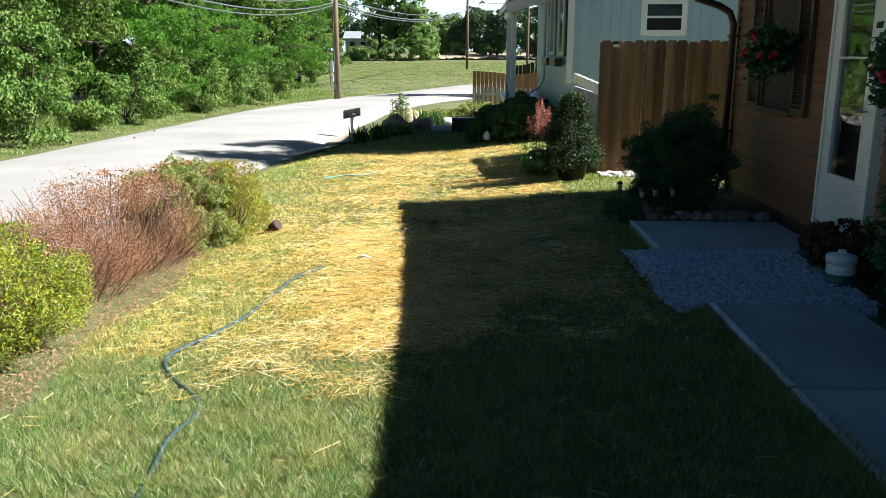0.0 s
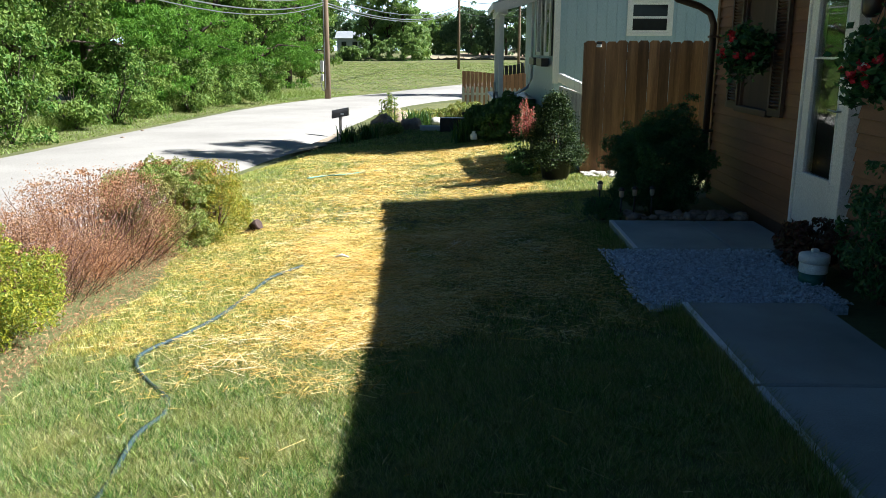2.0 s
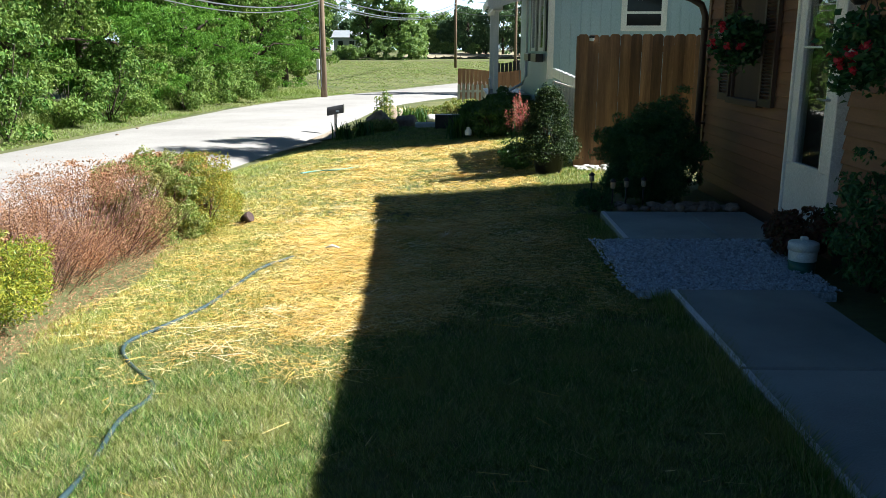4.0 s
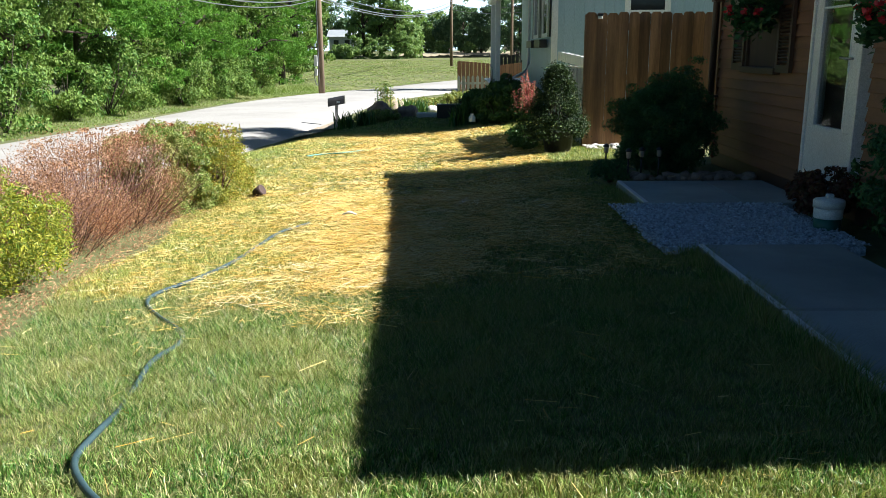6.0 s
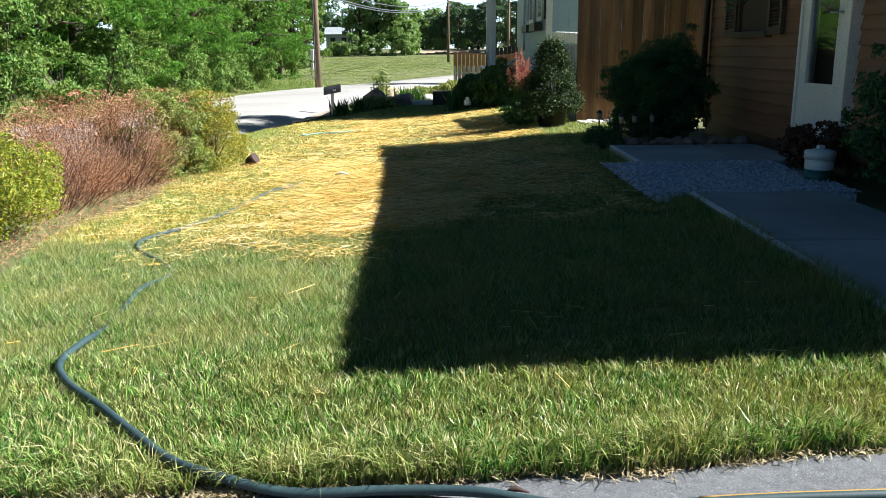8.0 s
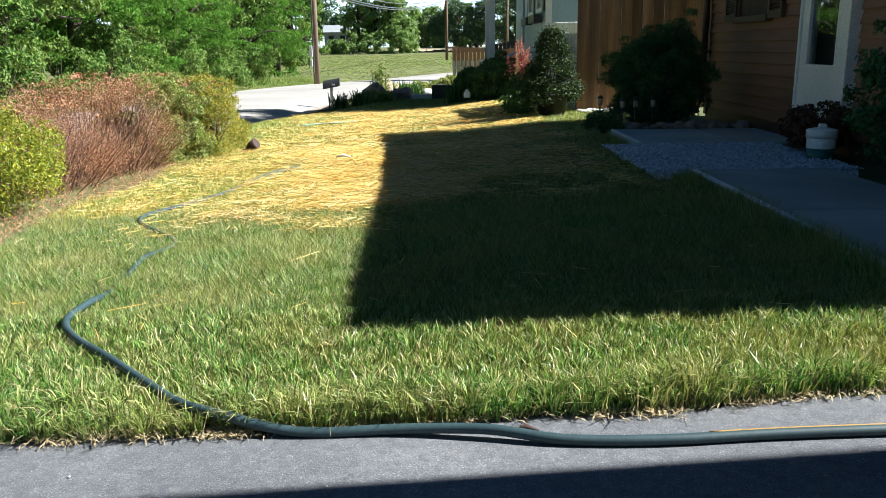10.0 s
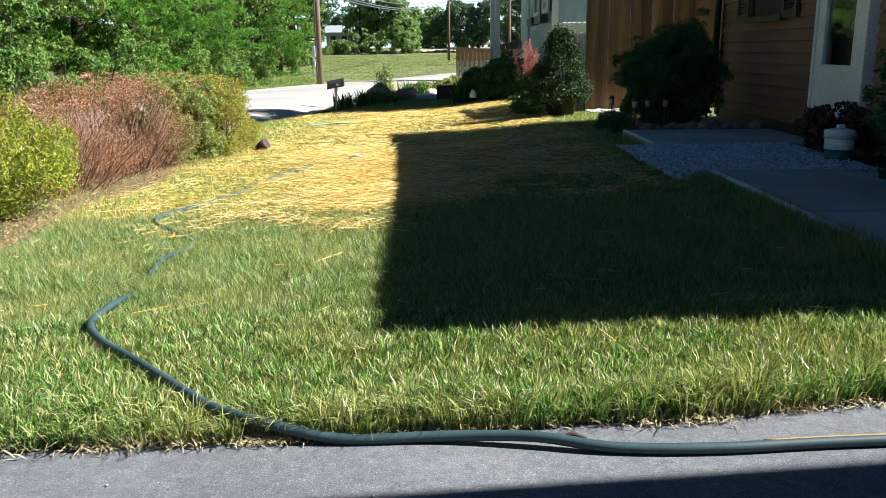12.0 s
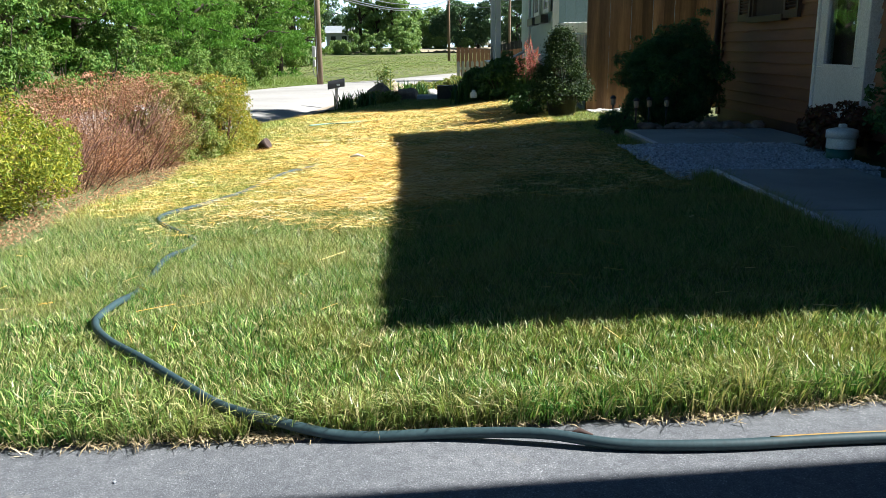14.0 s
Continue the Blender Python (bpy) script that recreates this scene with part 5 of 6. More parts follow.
gravel = thing("gravel", (2.1, 5.75, -0.06), "bed of blue-grey crushed gravel between slabs", "gravel", kind="structure")
part("gravel_bed", boxes((1.45, 2.75, 4.99, 6.5, -0.12, -0.022)), M["gravel"], gravel)
for k in range(290):
    r = random.uniform(0.008, 0.018)
    ob = stone("gravel_stone", chips[k % 5], 1.42 + 1.3 * random.random(), 5.0 + 0.75 * random.random(), -0.02 + 0.008 * random.random(), r)
    under(ob, gravel)
base = [np.array([v.co for v in me.vertices]) for me in chips]
tris = [np.array([list(p.vertices) for p in me.polygons]) for me in chips]
V, Fc, k0 = [], [], 0
for k in range(6500):
    b = base[k % 5]
    q, r = random.uniform(0, 6.283), random.uniform(0.006, 0.015)
    rot = np.array(Euler((random.uniform(-0.9, 0.9), random.uniform(-0.9, 0.9), q)).to_matrix())
    x = 1.36 + 1.42 * random.random()
    y = 4.99 + 1.52 * random.random()
    if x < 1.5 and random.random() < 0.5:
        continue
    V.append((b * np.array((1.2, 0.8, 1.0)) * r) @ rot.T + np.array((x, y, -0.018 + 0.012 * random.random())))
    Fc.append(tris[k % 5] + k0)
    k0 += len(b)
rest = under(mesh_object("gravel_rest", array_mesh("gravel_rest", np.concatenate(V), np.concatenate(Fc)), M["gravel"]), gravel)
tagged(rest, "blue-grey crushed gravel", kind="stuff")

# white scraps and leaves lying about
M["scrap"] = plain("scrap", (0.75, 0.73, 0.68), 0.6)
sc = done("paper_scrap", tube(bmesh.new(), [(-0.86, 6.46, -0.085), (-0.80, 6.47, -0.07), (-0.74, 6.46, -0.085)], [0.005, 0.014, 0.005], 7), M["scrap"])
tagged(sc, "crumpled white scrap lying on the straw", "scrap")
jar = thing("white_jug", (0.5, 17.55, -0.25), "small white plastic jug on the far lawn", "jug")
part("body", lathe(bmesh.new(), (0.5, 17.55, -0.26), [(0.07, 0), (0.075, 0.02), (0.075, 0.1), (0.04, 0.13), (0.035, 0.15)], 14), M["bucket_white"], jar)
part("cap", lathe(bmesh.new(), (0.5, 17.55, -0.11), [(0.04, 0), (0.04, 0.02)], 12), M["bucket_white"], jar)
leaf_dead = done("dead_leaf", tube(bmesh.new(), [(0.21, 1.395, -0.062), (0.24, 1.40, -0.052), (0.27, 1.395, -0.06)], [0.002, 0.008, 0.002], 5), M["terracotta"])
tagged(leaf_dead, "curled dry leaf at the asphalt edge", "leaf")
for k in range(5):
    x, y = random.uniform(-0.9, 1.0), random.uniform(1.14, 1.34)
    tagged(stone("pebble", chips[k % 5], x, y, float(land(x, y)) - 0.052, random.uniform(0.002, 0.004)), "tiny stone lying on the asphalt", "stone", "pebbles on the drive")

# lamp at the end of the hedge
spot = thing("garden_spotlight", (-2.0, 8.1, -0.2), "small dark brown garden spotlight beside the hedge", "lamp")
bm = bmesh.new()
tube(bm, [(-1.99, 8.05, -0.19), (-1.95, 8.05, -0.175), (-1.88, 8.03, -0.135)], [0.025, 0.048, 0.058], 12)
part("shade", bm, M["terracotta"], spot)
part("stake", tube(bmesh.new(), [(-1.95, 8.05, -0.34), (-1.95, 8.05, -0.18)], 0.012, 6), M["black"], spot)
tagged(stone("fieldstone", river[1], -2.0, 8.02, -0.22, 0.05), "brown fieldstone at the end of the hedge", "stone")

# ---- stake lights in front of the yew ----
M["lamp_glass"] = plain("lamp_glass", (0.36, 0.31, 0.23), 0.25)
for x, y in ((1.80, 7.86), (1.95, 7.95), (2.13, 7.98), (1.66, 8.3)):
    st = thing("stake_light", (x, y, -0.03), "small solar stake light with a pale lens", "lamp", "stake lights by the yew")
    part("stake", tube(bmesh.new(), [(x, y, -0.05), (x, y, 0.19)], 0.008, 8), M["black"], st)
    part("lens", lathe(bmesh.new(), (x, y, 0.19), [(0.016, 0), (0.024, 0.01), (0.026, 0.06), (0.02, 0.068)], 12), M["lamp_glass"], st, "pale plastic lens")
    part("cap", lathe(bmesh.new(), (x, y, 0.258), [(0.034, 0), (0.034, 0.008), (0.012, 0.03), (0.006, 0.032)], 12), M["black"], st)
bush("ground_cover", (1.66, 8.05), 0.2, 0.3, -0.07, 0.22, 1800, M["yew"], "low dark creeping juniper at the slab's edge", (0.02, 0.05), 40, 0.05, 0.35)


# ---- hanging flower baskets ----
M["petal_red"] = leafy("petal_red", [(0.45, 0.015, 0.03), (0.62, 0.03, 0.06), (0.55, 0.08, 0.12)], 0, 1, 0.3, 0.5)
M["petal_white"] = leafy("petal_white", [(0.7, 0.66, 0.66), (0.8, 0.78, 0.78)], 0, 1, 0.3, 0.5)


def basket(x, y, z, r, drop, label):
    ob = thing("hanging_basket", (x, y, z), label, "hanging basket", "hanging baskets under the eave")
    part("pot", lathe(bmesh.new(), (x, y, z - 0.1), [(0.08, 0), (0.13, 0.13), (0.14, 0.135), (0.14, 0.15), (0.125, 0.15), (0.01, 0.13)], 16), M["black"], ob)
    for k in range(3):
        q = 2.1 * k
        part("wire", tube(bmesh.new(), [(x + 0.13 * math.cos(q), y + 0.13 * math.sin(q), z + 0.04), (x, y, z + 0.42)], 0.0025, 5), M["black"], ob)
    part("hook", tube(bmesh.new(), [(x, y, z + 0.42), (x + 0.02, y, z + 0.45), (x, y, z + 0.48), (x, y, 2.36)], 0.004, 6), M["black"], ob)
    leaf_part("foliage", clumps((x, y, z + 0.02), (r, r, r * drop), 60, 1500, (0.05, 0.05, 0.05), 0.8, 0.5, 0.5), (0.04, 0.08), M["yew"], ob, "", 0.5, 0.8)
    for k in range(10):
        q, f = random.uniform(0, 6.283), random.uniform(-0.9, 0.9)
        s = math.sqrt(1 - f * f)
        p = np.array((x - abs(math.cos(q)) * s * r * random.uniform(0.7, 1.15), y + math.sin(q) * s * r * 1.05, z + 0.04 + f * r * drop))
        leaf_part("flower", p + rng.normal(size=(22, 3)) * 0.014, (0.03, 0.05), M["petal_white"] if k % 7 == 6 else M["petal_red"], ob, "", 0.3, 0.9)
    return ob


basket(2.85, 7.72, 1.58, 0.21, 0.95, "hanging basket with red geraniums before the window")
basket(2.85, 5.2, 1.5, 0.18, 1.1, "hanging basket with red geraniums beside the door")
wl = thing("wall_lantern", (3.0, 5.55, 2.0), "black wall lantern beside the storm door", "lamp")
part("arm", tube(bmesh.new(), [(3.1, 5.62, 2.02), (3.0, 5.62, 2.08), (2.97, 5.62, 2.05)], 0.01, 8), M["black"], wl)
part("cage", lathe(bmesh.new(), (2.97, 5.62, 1.83), [(0.03, 0), (0.06, 0.03), (0.075, 0.16), (0.03, 0.22)], 6), M["black"], wl)


# ---- mailbox and the neighbour's bed ----
mx, my = -3.35, 24.3
mz = lawn_z(mx, my) + 0.03
mb = thing("mailbox", (mx, my, mz), "black rural mailbox on a wooden post beside iris leaves", "mailbox")
bm = bmesh.new()
ends = []
for x in (-0.25, 0.25):
    ends.append([bm.verts.new((mx + x * math.cos(0.35), my + x * math.sin(0.35) + u * math.cos(0.35) * 1.0, mz + 0.50 + h + 0.16 * x)) for u, h in [(-0.10, 0.0), (0.10, 0.0), (0.10, 0.14)] + [(0.10 * math.cos(q), 0.14 + 0.10 * math.sin(q)) for q in (0.5, 1.05, 1.57, 2.1, 2.64)] + [(-0.10, 0.14)]])
for i in range(len(ends[0])):
    j = (i + 1) % len(ends[0])
    bm.faces.new((ends[0][i], ends[0][j], ends[1][j], ends[1][i]))
bm.faces.new(ends[0][::-1])
bm.faces.new(ends[1])
part("box", bm, M["black"], mb)
part("post", boxes((mx - 0.045, mx + 0.045, my - 0.045, my + 0.045, mz - 0.2, mz + 0.5), bevel=0.005), M["grey_wood"], mb)
part("number_plate", boxes((mx + 0.02, mx + 0.12, my - 0.105, my - 0.10, mz + 0.57, mz + 0.62)), M["bucket_white"], mb, "pale plate on the mailbox side")


def sword_plant(name, at, n, h, spread_r, mat, label, width=0.025, group=""):
    x, y = at
    z0 = lawn_z(x, y) - 0.05
    ob = thing(name, (x, y, z0), label, "plant", group)
    q = rng.random(n) * 6.283
    bx, by = x + spread_r * 0.4 * rng.normal(size=n), y + spread_r * 0.4 * rng.normal(size=n)
    hh = h * (0.6 + 0.4 * rng.random(n))
    base = np.stack([bx, by, np.full(n, z0)], 1)
    out = np.stack([np.cos(q), np.sin(q), 0 * q], 1) * spread_r * (0.3 + 0.7 * rng.random(n))[:, None]
    w = np.stack([-np.sin(q), np.cos(q), 0 * q], 1) * width * 0.5
    mid = base + out * 0.4 + np.array((0, 0, 1.0)) * (hh * 0.65)[:, None]
    tip = base + out + np.array((0, 0, 1.0)) * hh[:, None]
    V = np.stack([base - w, base + w, mid + w, mid - w, tip], 1).reshape(-1, 3)
    f = np.array(((0, 1, 2), (0, 2, 3), (3, 2, 4)))
    Fc = (np.arange(n)[:, None, None] * 5 + f[None]).reshape(-1, 3)
    under(mesh_object("foliage", array_mesh("foliage", V, Fc), mat), ob)
    return ob


for x, y, n, h in ((-2.65, 21.2, 60, 0.55), (-2.2, 21.5, 60, 0.5), (-1.35, 25.5, 60, 0.6), (-0.9, 26.0, 60, 0.55), (0.3, 18.6, 80, 0.65), (1.4, 17.6, 80, 0.6)):
    sword_plant("iris", (x, y), n, h, 0.32, M["bed_leaf"], "clump of sword-shaped iris leaves in the bed", 0.035, "irises in the beds")
for x, y, rx, h, n in ((-2.15, 22.3, 0.4, 0.35, 2000), (-1.75, 22.7, 0.35, 0.28, 1500), (-0.6, 27.2, 0.6, 0.45, 2000), (0.2, 27.5, 0.6, 0.5, 2000), (0.9, 27.0, 0.6, 0.5, 2000), (-2.0, 27.0, 0.5, 0.5, 1800), (-1.5, 28.0, 0.6, 0.4, 1800), (0.5, 29.0, 0.7, 0.5, 2000)):
    bush("shrub", (x, y), rx, rx, lawn_z(x, y) - 0.05, h, n, M["green_leaf"], "low leafy perennial in the flower bed", (0.06, 0.12), 50, 0.08, 0.45, 0.5, "flower bed perennials")
tall = thing("tall_plant", (-2.0, 25.5, -0.6), "tall leafy stalks standing in the flower bed", "plant")
z0 = lawn_z(-2.0, 25.5)
for k in range(7):
    x, y = -2.0 + random.uniform(-0.2, 0.2), 25.5 + random.uniform(-0.2, 0.2)
    h = random.uniform(0.7, 1.15)
    part("stalk", tube(bmesh.new(), [(x, y, z0 - 0.05), (x + random.uniform(-0.08, 0.08), y, z0 + h)], 0.012, 5), M["bed_leaf"], tall)
    leaf_part("foliage", np.array((x, y, z0)) + np.stack([rng.normal(0, 0.06, 60), rng.normal(0, 0.06, 60), h * rng.random(60) ** 0.7], 1), (0.08, 0.16), M["green_leaf"], tall, "", 0.4, 0.3)
M["tan_rock"] = surface("tan_rock", (0.24, 0.17, 0.125), (0.42, 0.34, 0.27), 5.0, 40, 0.9, 0.6, 0.006)
for x, y, r, sq, k, mat in ((-1.95, 23.5, 0.42, 0.95, 3, "rock"), (-1.25, 24.3, 0.34, 0.8, 1, "tan_rock"), (-1.8, 26.8, 0.42, 0.95, 2, "tan_rock"), (1.25, 17.9, 0.3, 0.7, 0, "rock"), (-0.55, 26.2, 0.25, 0.6, 4, "pale_rock")):
    me = stone_mesh("boulder", r, sq, 60 + k, 0.4, 3)
    me.materials.append(M[mat])
    ob = new("boulder", me)
    ob.matrix_basis = pose(x, y, lawn_z(x, y) + 0.15 * r, 0, 0, 50 * k)
    tagged(ob, "rounded pinkish-grey boulder in the flower bed", "boulder", "boulders in the flower bed")
edge_stone = done("stone_edging", boxes((-0.95, -0.35, 23.4, 23.7, lawn_z(-0.6, 23.5) - 0.1, lawn_z(-0.6, 23.5) + 0.10), bevel=0.02), M["pale_rock"])
tagged(edge_stone, "flat pale stone edging the flower bed", "edging")
timber = done("raised_bed_wall", boxes((-0.35, 0.95, 22.6, 22.9, lawn_z(0.3, 22.7) - 0.1, lawn_z(0.3, 22.7) + 0.3), bevel=0.015), M["black"])
tagged(timber, "dark timber wall of a raised bed", "edging")
fp = thing("flower_pot", (0.55, 23.4, -0.3), "low brown flower pot behind the raised bed", "pot")
part("pot", lathe(bmesh.new(), (0.55, 23.4, lawn_z(0.55, 23.4) - 0.05), [(0.2, 0), (0.28, 0.35), (0.3, 0.36), (0.3, 0.42), (0.26, 0.42), (0.02, 0.38)], 18), M["terracotta"], fp)

# ---- porch ----
porch = thing("porch", (1.6, 22.3, -0.3), "white-posted porch with a dark deck on the blue-grey home", "porch")
part("deck", boxes((1.02, 2.1, 20.6, 24.4, 0.36, 0.43), bevel=0.01), M["black"], porch)
part("deck_skirt", boxes((1.06, 2.1, 20.64, 24.36, -0.6, 0.36)), M["black"], porch)
for y in (21.6, 24.1):
    part("post", boxes((1.20, 1.33, y, y + 0.13, 0.43, 2.50), bevel=0.01), M["white_paint"], porch, "white square porch post")
part("beam", boxes((1.14, 1.39, 21.0, 24.5, 2.50, 2.66), bevel=0.01), M["white_paint"], porch)
part("roof", box(bmesh.new(), 0.0, 1.2, 20.7, 24.7, 0, 0.10, turn=pose(1.02, 0, 2.66, 0, -16, 0)), M["skirting"], porch)
part("rake_board", box(bmesh.new(), 0.0, 1.2, 20.64, 20.69, -0.14, 0.09, turn=pose(1.02, 0, 2.63, 0, -16, 0)), M["white_paint"], porch, "white rake board")
part("fascia", boxes((1.0, 1.03, 20.7, 24.7, 2.60, 2.76)), M["white_paint"], porch)
part("downspout", tube(bmesh.new(), [(2.0, 20.9, 3.3), (2.0, 20.9, 0.9), (1.9, 20.85, 0.7), (1.6, 20.8, 0.55), (1.35, 20.8, 0.47)], 0.035, 8), M["white_paint"], porch)
part("railing", tube(bmesh.new(), [(1.08, 20.8, 0.43), (1.08, 20.8, 0.72), (1.08, 20.95, 0.82), (1.08, 21.2, 0.82), (1.08, 21.3, 0.43)], 0.018, 8), M["steel"], porch)

# ---- picket fence and orange screen beyond the porch ----
pf = thing("picket_fence", (1.8, 30, -0.6), "weathered grey picket fence beyond the porch", "fence")
z0 = -0.87
for k in range(20):
    x = 0.28 + 0.17 * k
    bm = bmesh.new()
    prof = [(x, z0), (x + 0.1, z0), (x + 0.1, z0 + 1.13), (x + 0.05, z0 + 1.2), (x, z0 + 1.13)]
    a, b = [[bm.verts.new((px, y, h + 0.03 * math.sin(2.2 * x))) for px, h in prof] for y in (30.0, 30.02)]
    for i in range(5):
        bm.faces.new((a[i], a[(i + 1) % 5], b[(i + 1) % 5], b[i]))
    bm.faces.new(a[::-1])
    bm.faces.new(b)
    part("picket", bm, M["grey_wood"], pf)
for z in (0.3, 0.9):
    part("rail", boxes((0.28, 3.7, 30.022, 30.06, z0 + z, z0 + z + 0.08)), M["grey_wood"], pf)
of = thing("screen_fence", (2.0, 33, -0.6), "orange-brown wooden screen with a scalloped top", "fence")
M["orange_wood"] = surface("orange_wood", (0.34, 0.16, 0.085), (0.46, 0.24, 0.14), 2, 30, 0.8, 0.3, 0.002, 0, (6, 6, 0.6), 0.2)
z0 = -0.84
for k in range(24):
    x = 0.3 + 0.16 * k
    h = 1.5 + 0.16 * abs(math.cos(0.8 * x))
    part("board", boxes((x, x + 0.15, 33.0, 33.02, z0, z0 + h)), M["orange_wood"], of)
df = thing("dark_fence", (3.5, 40, -0.6), "dark board fence with an uneven top", "fence")
z0 = -1.17
for k in range(22):
    x = 1.9 + 0.18 * k
    part("board", boxes((x, x + 0.165, 38.0, 38.03, z0, z0 + 2.25 + 0.14 * math.sin(2.1 * x))), M["black"], df)
hk = done("shepherd_hook", tube(bmesh.new(), [(2.25, 26.5, -0.5), (2.25, 26.5, 1.05), (2.22, 26.5, 1.2), (2.13, 26.5, 1.25), (2.05, 26.5, 1.18), (2.05, 26.5, 1.08)], 0.012, 6), M["black"])
tagged(hk, "black iron shepherd's hook for hanging plants", "plant hook")

# ---- utility poles and wires ----
M["wire"] = plain("wire", (0.16, 0.17, 0.18), 0.35, 0.4)


def pole(x, y, h, r, label):
    z0 = lawn_z(x, y) - 0.1
    ob = thing("utility_pole", (x, y, z0), label, "utility pole", "utility poles along the road")
    part("shaft", tube(bmesh.new(), [(x, y, z0), (x, y, z0 + h * 0.5), (x + 0.05, y, z0 + h)], [r, r * 0.9, r * 0.7], 12), M["pole_wood"], ob)
    part("crossarm", boxes((x - 1.1, x + 1.1, y - 0.2, y - 0.08, z0 + h - 0.8, z0 + h - 0.66)), M["pole_wood"], ob)
    return ob


p1 = pole(-7.78, 50.0, 11, 0.2, "weathered wooden utility pole with grey meter boxes")
part("conduit", tube(bmesh.new(), smooth_path([(-8.1, 49.8, 0.3), (-8.14, 49.78, -0.3), (-8.02, 49.78, -0.75), (-7.9, 49.8, -0.55), (-7.88, 49.82, 0.4), (-7.88, 49.82, 4.8)], 5), 0.025, 8), M["wire"], p1)
part("meter_box", boxes((-8.14, -7.94, 49.7, 49.84, 0.35, 1.0), bevel=0.02), M["skirting"], p1, "pale grey meter box")
part("meter_box", boxes((-8.12, -7.96, 49.7, 49.84, -0.2, 0.2), bevel=0.02), M["skirting"], p1, "pale grey meter box")
pole(0.1, 110.0, 13, 0.19, "brown wooden utility pole at the road's bend")
pole(6.7, 92.0, 11, 0.16, "grey wooden utility pole behind the porch")
pole(-11.6, 6.0, 11, 0.18, "weathered wooden utility pole near the trees")


def wire(a, b, sag, r, label="thin overhead cable between utility poles"):
    a, b = Vector(a), Vector(b)
    pts = [a.lerp(b, k / 16) - Vector((0, 0, sag * 4 * (k / 16) * (1 - k / 16))) for k in range(17)]
    tagged(done("overhead_wire", tube(bmesh.new(), pts, r, 5), M["wire"]), label, "cable", "overhead cables")


for z, s, r in ((4.75, 1.9, 0.022), (4.35, 1.9, 0.03), (4.2, 2.0, 0.022)):
    wire((-7.85, 49.8, z), (-11.6, 6.0, z + 2.0), s, r)
    wire((-7.85, 50.2, z), (0.1, 109.8, z + 2.6), 1.2, r + 0.012)
for z in (7.9, 7.0, 6.4):
    wire((0.1, 109.8, z), (6.7, 92.0, z - 1.2), 0.3, 0.03)
    wire((6.7, 92.0, z - 1.2), (28, 66.0, z - 1.0), 0.6, 0.03)
wire((-7.85, 50.2, 6.5), (0.1, 109.8, 8.8), 1.0, 0.03)

# ---- beyond the field ----
M["pale_metal"] = surface("pale_metal", (0.55, 0.58, 0.60), (0.68, 0.70, 0.72), 0.5, 20, 0.5, 0.1, 0.002)


M["roof_sheet"] = surface("roof_sheet", (0.22, 0.24, 0.26), (0.30, 0.32, 0.34), 0.5, 20, 0.7, 0.1, 0.002)


def far_house(x0, x1, y, h, label):
    z0 = lawn_z(x0, y) - 0.2
    ob = thing("far_house", (x0, y, z0), label, "house", "houses across the field")
    part("wall", boxes((x0, x1, y, y + 6, z0, z0 + h)), M["pale_metal"], ob)
    bm = bmesh.new()
    prof = [(y - 0.4, z0 + h), (y + 6.4, z0 + h), (y + 3, z0 + h + 1.3)]
    a, b = [[bm.verts.new((x, py, pz)) for py, pz in prof] for x in (x0 - 0.4, x1 + 0.4)]
    for i in range(3):
        bm.faces.new((a[i], a[(i + 1) % 3], b[(i + 1) % 3], b[i]))
    bm.faces.new(a[::-1])
    bm.faces.new(b)
    part("roof", bm, M["roof_sheet"], ob)
    for k in range(2):
        x = x0 + (k + 0.4) * (x1 - x0) / 2.2
        part("window", boxes((x, x + 0.9, y - 0.03, y, z0 + h - 1.6, z0 + h - 0.6)), M["dark_glass"], ob)


far_house(-22.0, -17.6, 152, 3.4, "pale grey low house among trees")
far_house(-10.4, -5.6, 180, 4.2, "pale roofed house behind shrubs")
fx, fy = np.linspace(-9, 60, 40), np.linspace(141, 190, 24)
FX, FY = np.meshgrid(fx, fy, indexing="ij")
idx = np.arange(FX.size).reshape(FX.shape)
quads = np.stack([idx[:-1, :-1], idx[1:, :-1], idx[1:, 1:], idx[:-1, 1:]], -1).reshape(-1, 4)
M["sand"] = surface("sand", (0.34, 0.285, 0.185), (0.44, 0.37, 0.25), 0.2, 8, 0.95, 0.3, 0.02)
sand = mesh_object("bare_field", array_mesh("bare_field", np.stack([FX, FY, land(FX, FY) + 0.03], -1).reshape(-1, 3), quads, True), M["sand"])
tagged(sand, "bare sandy building ground across the road", "field", kind="structure")
silt = thing("silt_fence", (0, 140, -0.2), "low black silt fence sagging between stakes", "fence")
for k in range(14):
    x = -7.5 + 1.4 * k
    z0 = lawn_z(x, 140) - 0.05
    bm = bmesh.new()
    top = [(x + 1.4 * u, z0 + 0.42 + 0.1 * math.sin(1.7 * (k + u)) - 0.5 * u * (1 - u)) for u in (0, 0.25, 0.5, 0.75, 1)]
    for yy in (140.0, 140.03):
        bm.faces.new([bm.verts.new((a, yy, b)) for a, b in [(x, z0 - 0.1), *[t for t in top], (x + 1.4, z0 - 0.1)]])
    part("cloth", bm, M["black"], silt)
    part("stake", boxes((x - 0.03, x + 0.03, 139.95, 140, z0, z0 + 0.6)), M["pole_wood"], silt)


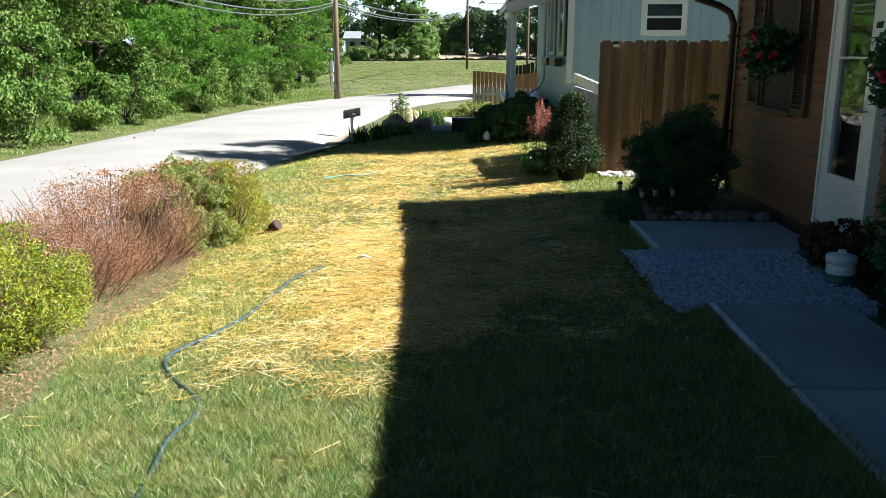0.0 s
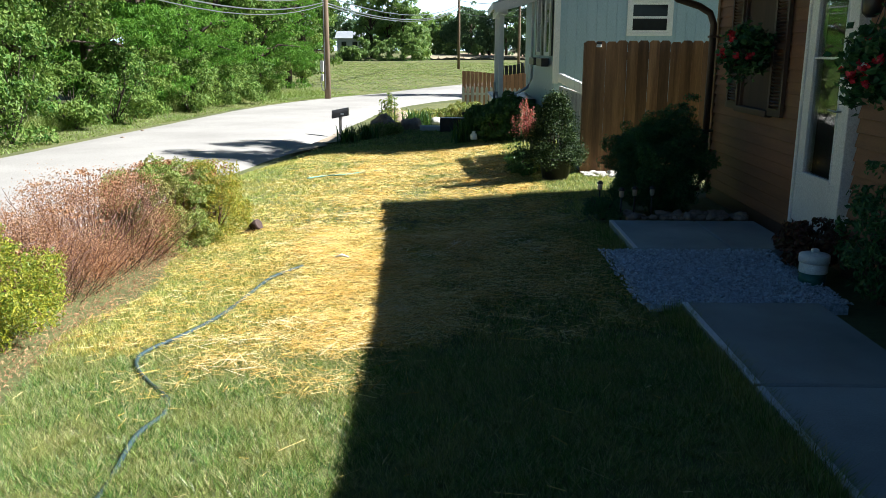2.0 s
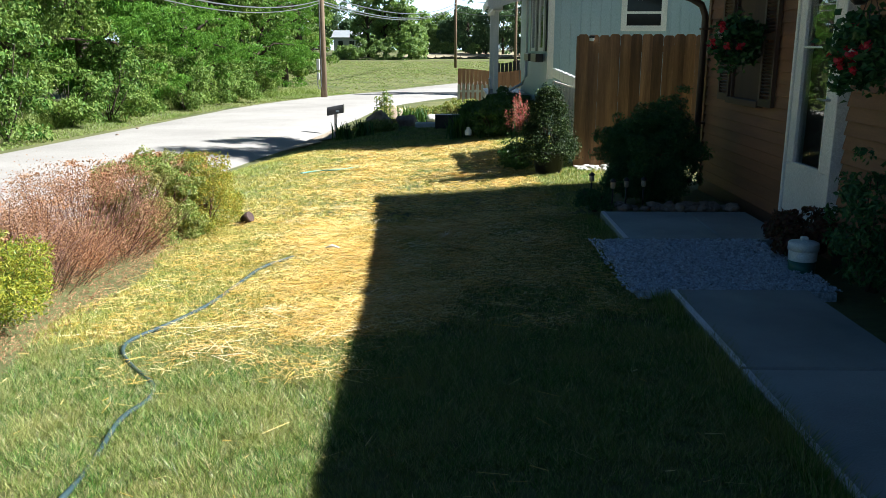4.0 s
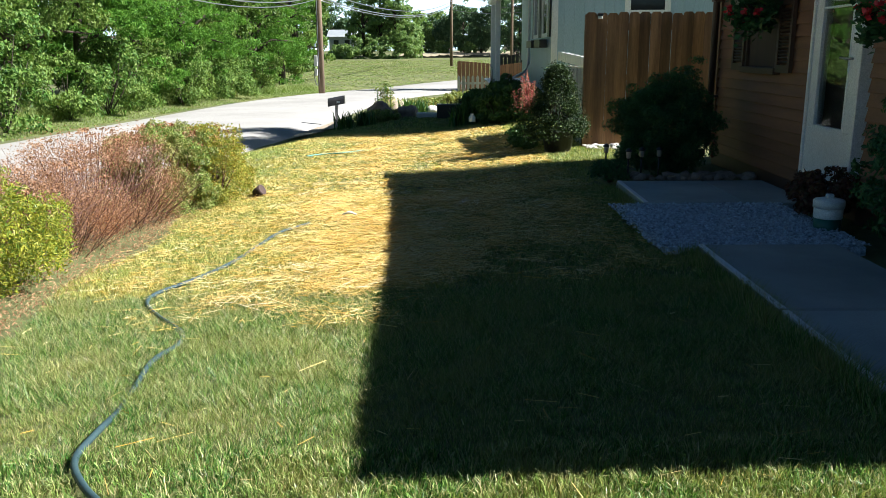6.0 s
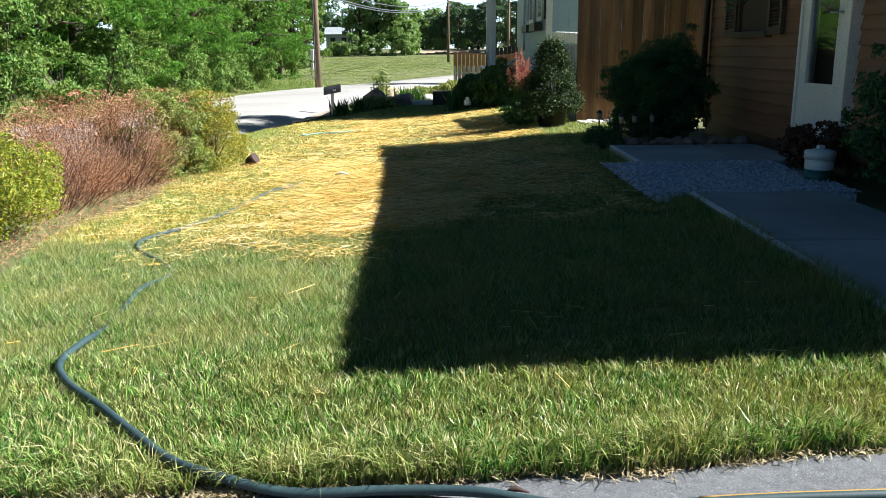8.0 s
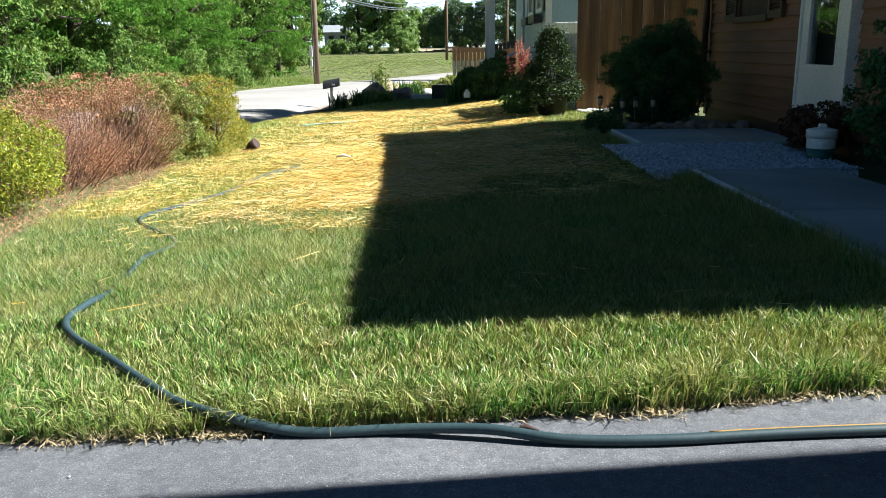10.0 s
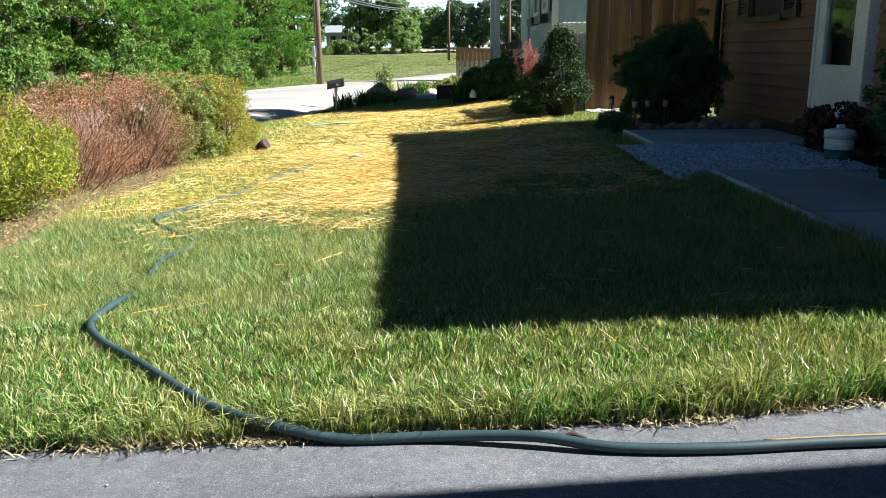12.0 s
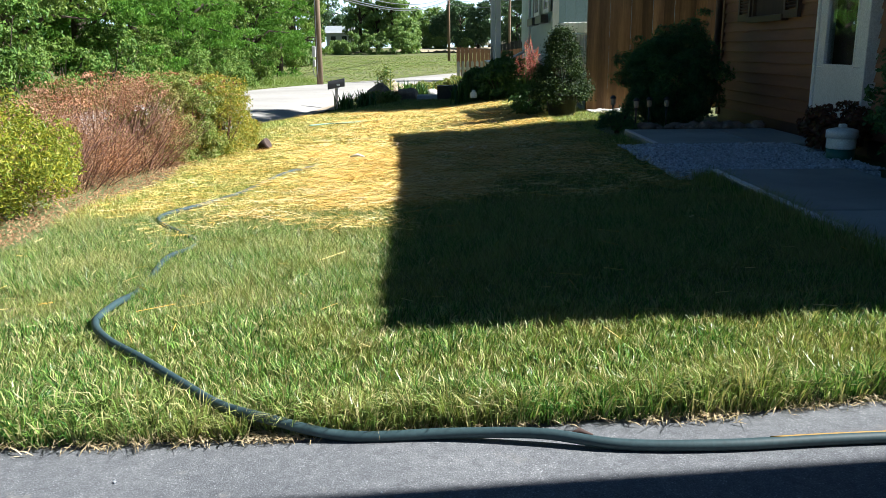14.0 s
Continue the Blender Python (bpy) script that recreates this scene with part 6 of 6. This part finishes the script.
def car(x, y, mat, label):
    z0 = lawn_z(x, y)
    ob = thing("car", (x, y, z0), label, "car", "cars parked far off")
    bm = bmesh.new()
    prof = [(-2.1, 0.35), (2.1, 0.35), (2.15, 0.8), (1.3, 0.95), (0.8, 1.45), (-1.1, 1.45), (-1.9, 0.95), (-2.15, 0.8)]
    a, b = [[bm.verts.new((x + px, yy, z0 + pz)) for px, pz in prof] for yy in (y, y + 1.7)]
    for i in range(8):
        bm.faces.new((a[i], a[(i + 1) % 8], b[(i + 1) % 8], b[i]))
    bm.faces.new(a[::-1])
    bm.faces.new(b)
    part("body", bm, mat, ob)
    for px in (-1.3, 1.3):
        for py in (-0.02, 1.55):
            part("wheel", tube(bmesh.new(), [(x + px, y + py, z0 + 0.33), (x + px, y + py + 0.17, z0 + 0.33)], 0.33, 12), M["black"], ob)
    part("window", boxes((x - 0.9, x + 0.7, y - 0.01, y, z0 + 1.0, z0 + 1.38)), M["dark_glass"], ob)


car(7.2, 171, M["bucket_white"], "white car parked by the far trees")
car(12.6, 172, M["steel"], "silver car parked by the far trees")

# an unseen tall tree behind the neighbour's home, added to shade lawn and road
tree((8.4, 19.4), 11.5, 2.3, 7000, M["tree_leaf"], "tall unseen leafy tree behind the mobile home, added to cast shade", (0.16, 0.3), 0.55, 40, 0.8, "tree", 0.6)
for k in range(2):
    x, y = (-9.2, 22.5) if k == 0 else (-9.6, 25.0)
    tagged(stone("road_stone", river[k], x, y, float(road_z(y)) + 0.05, 0.05), "dark clod lying on the road", "stone", "clods on the road")

# second added shadow caster, out of sight: its shade crosses the far road
tree((11.5, 56.0), 13.0, 2.8, 5000, M["tree_leaf"], "tall unseen leafy tree beyond the mobile home, added to shade the far road", (0.25, 0.45), 0.45, 40, 0.8, "tree", 0.6)

# bright haze of the sky low over the far trees
back = bpy.data.materials.new("horizon_sky")
back.use_nodes = True
bn = back.node_tree.nodes
glow = bn.new("ShaderNodeEmission")
glow.inputs[0].default_value, glow.inputs[1].default_value = (0.86, 0.94, 1.0, 1), 0.5
back.node_tree.links.new(glow.outputs[0], bn["Material Output"].inputs[0])
bm = bmesh.new()
bm.faces.new([bm.verts.new(p) for p in ((-700, 1400, -20), (700, 1400, -20), (700, 1400, 190), (-700, 1400, 190))])
tagged(done("backdrop", bm, back), "pale bright sky low over the distant trees", "sky", kind="structure")
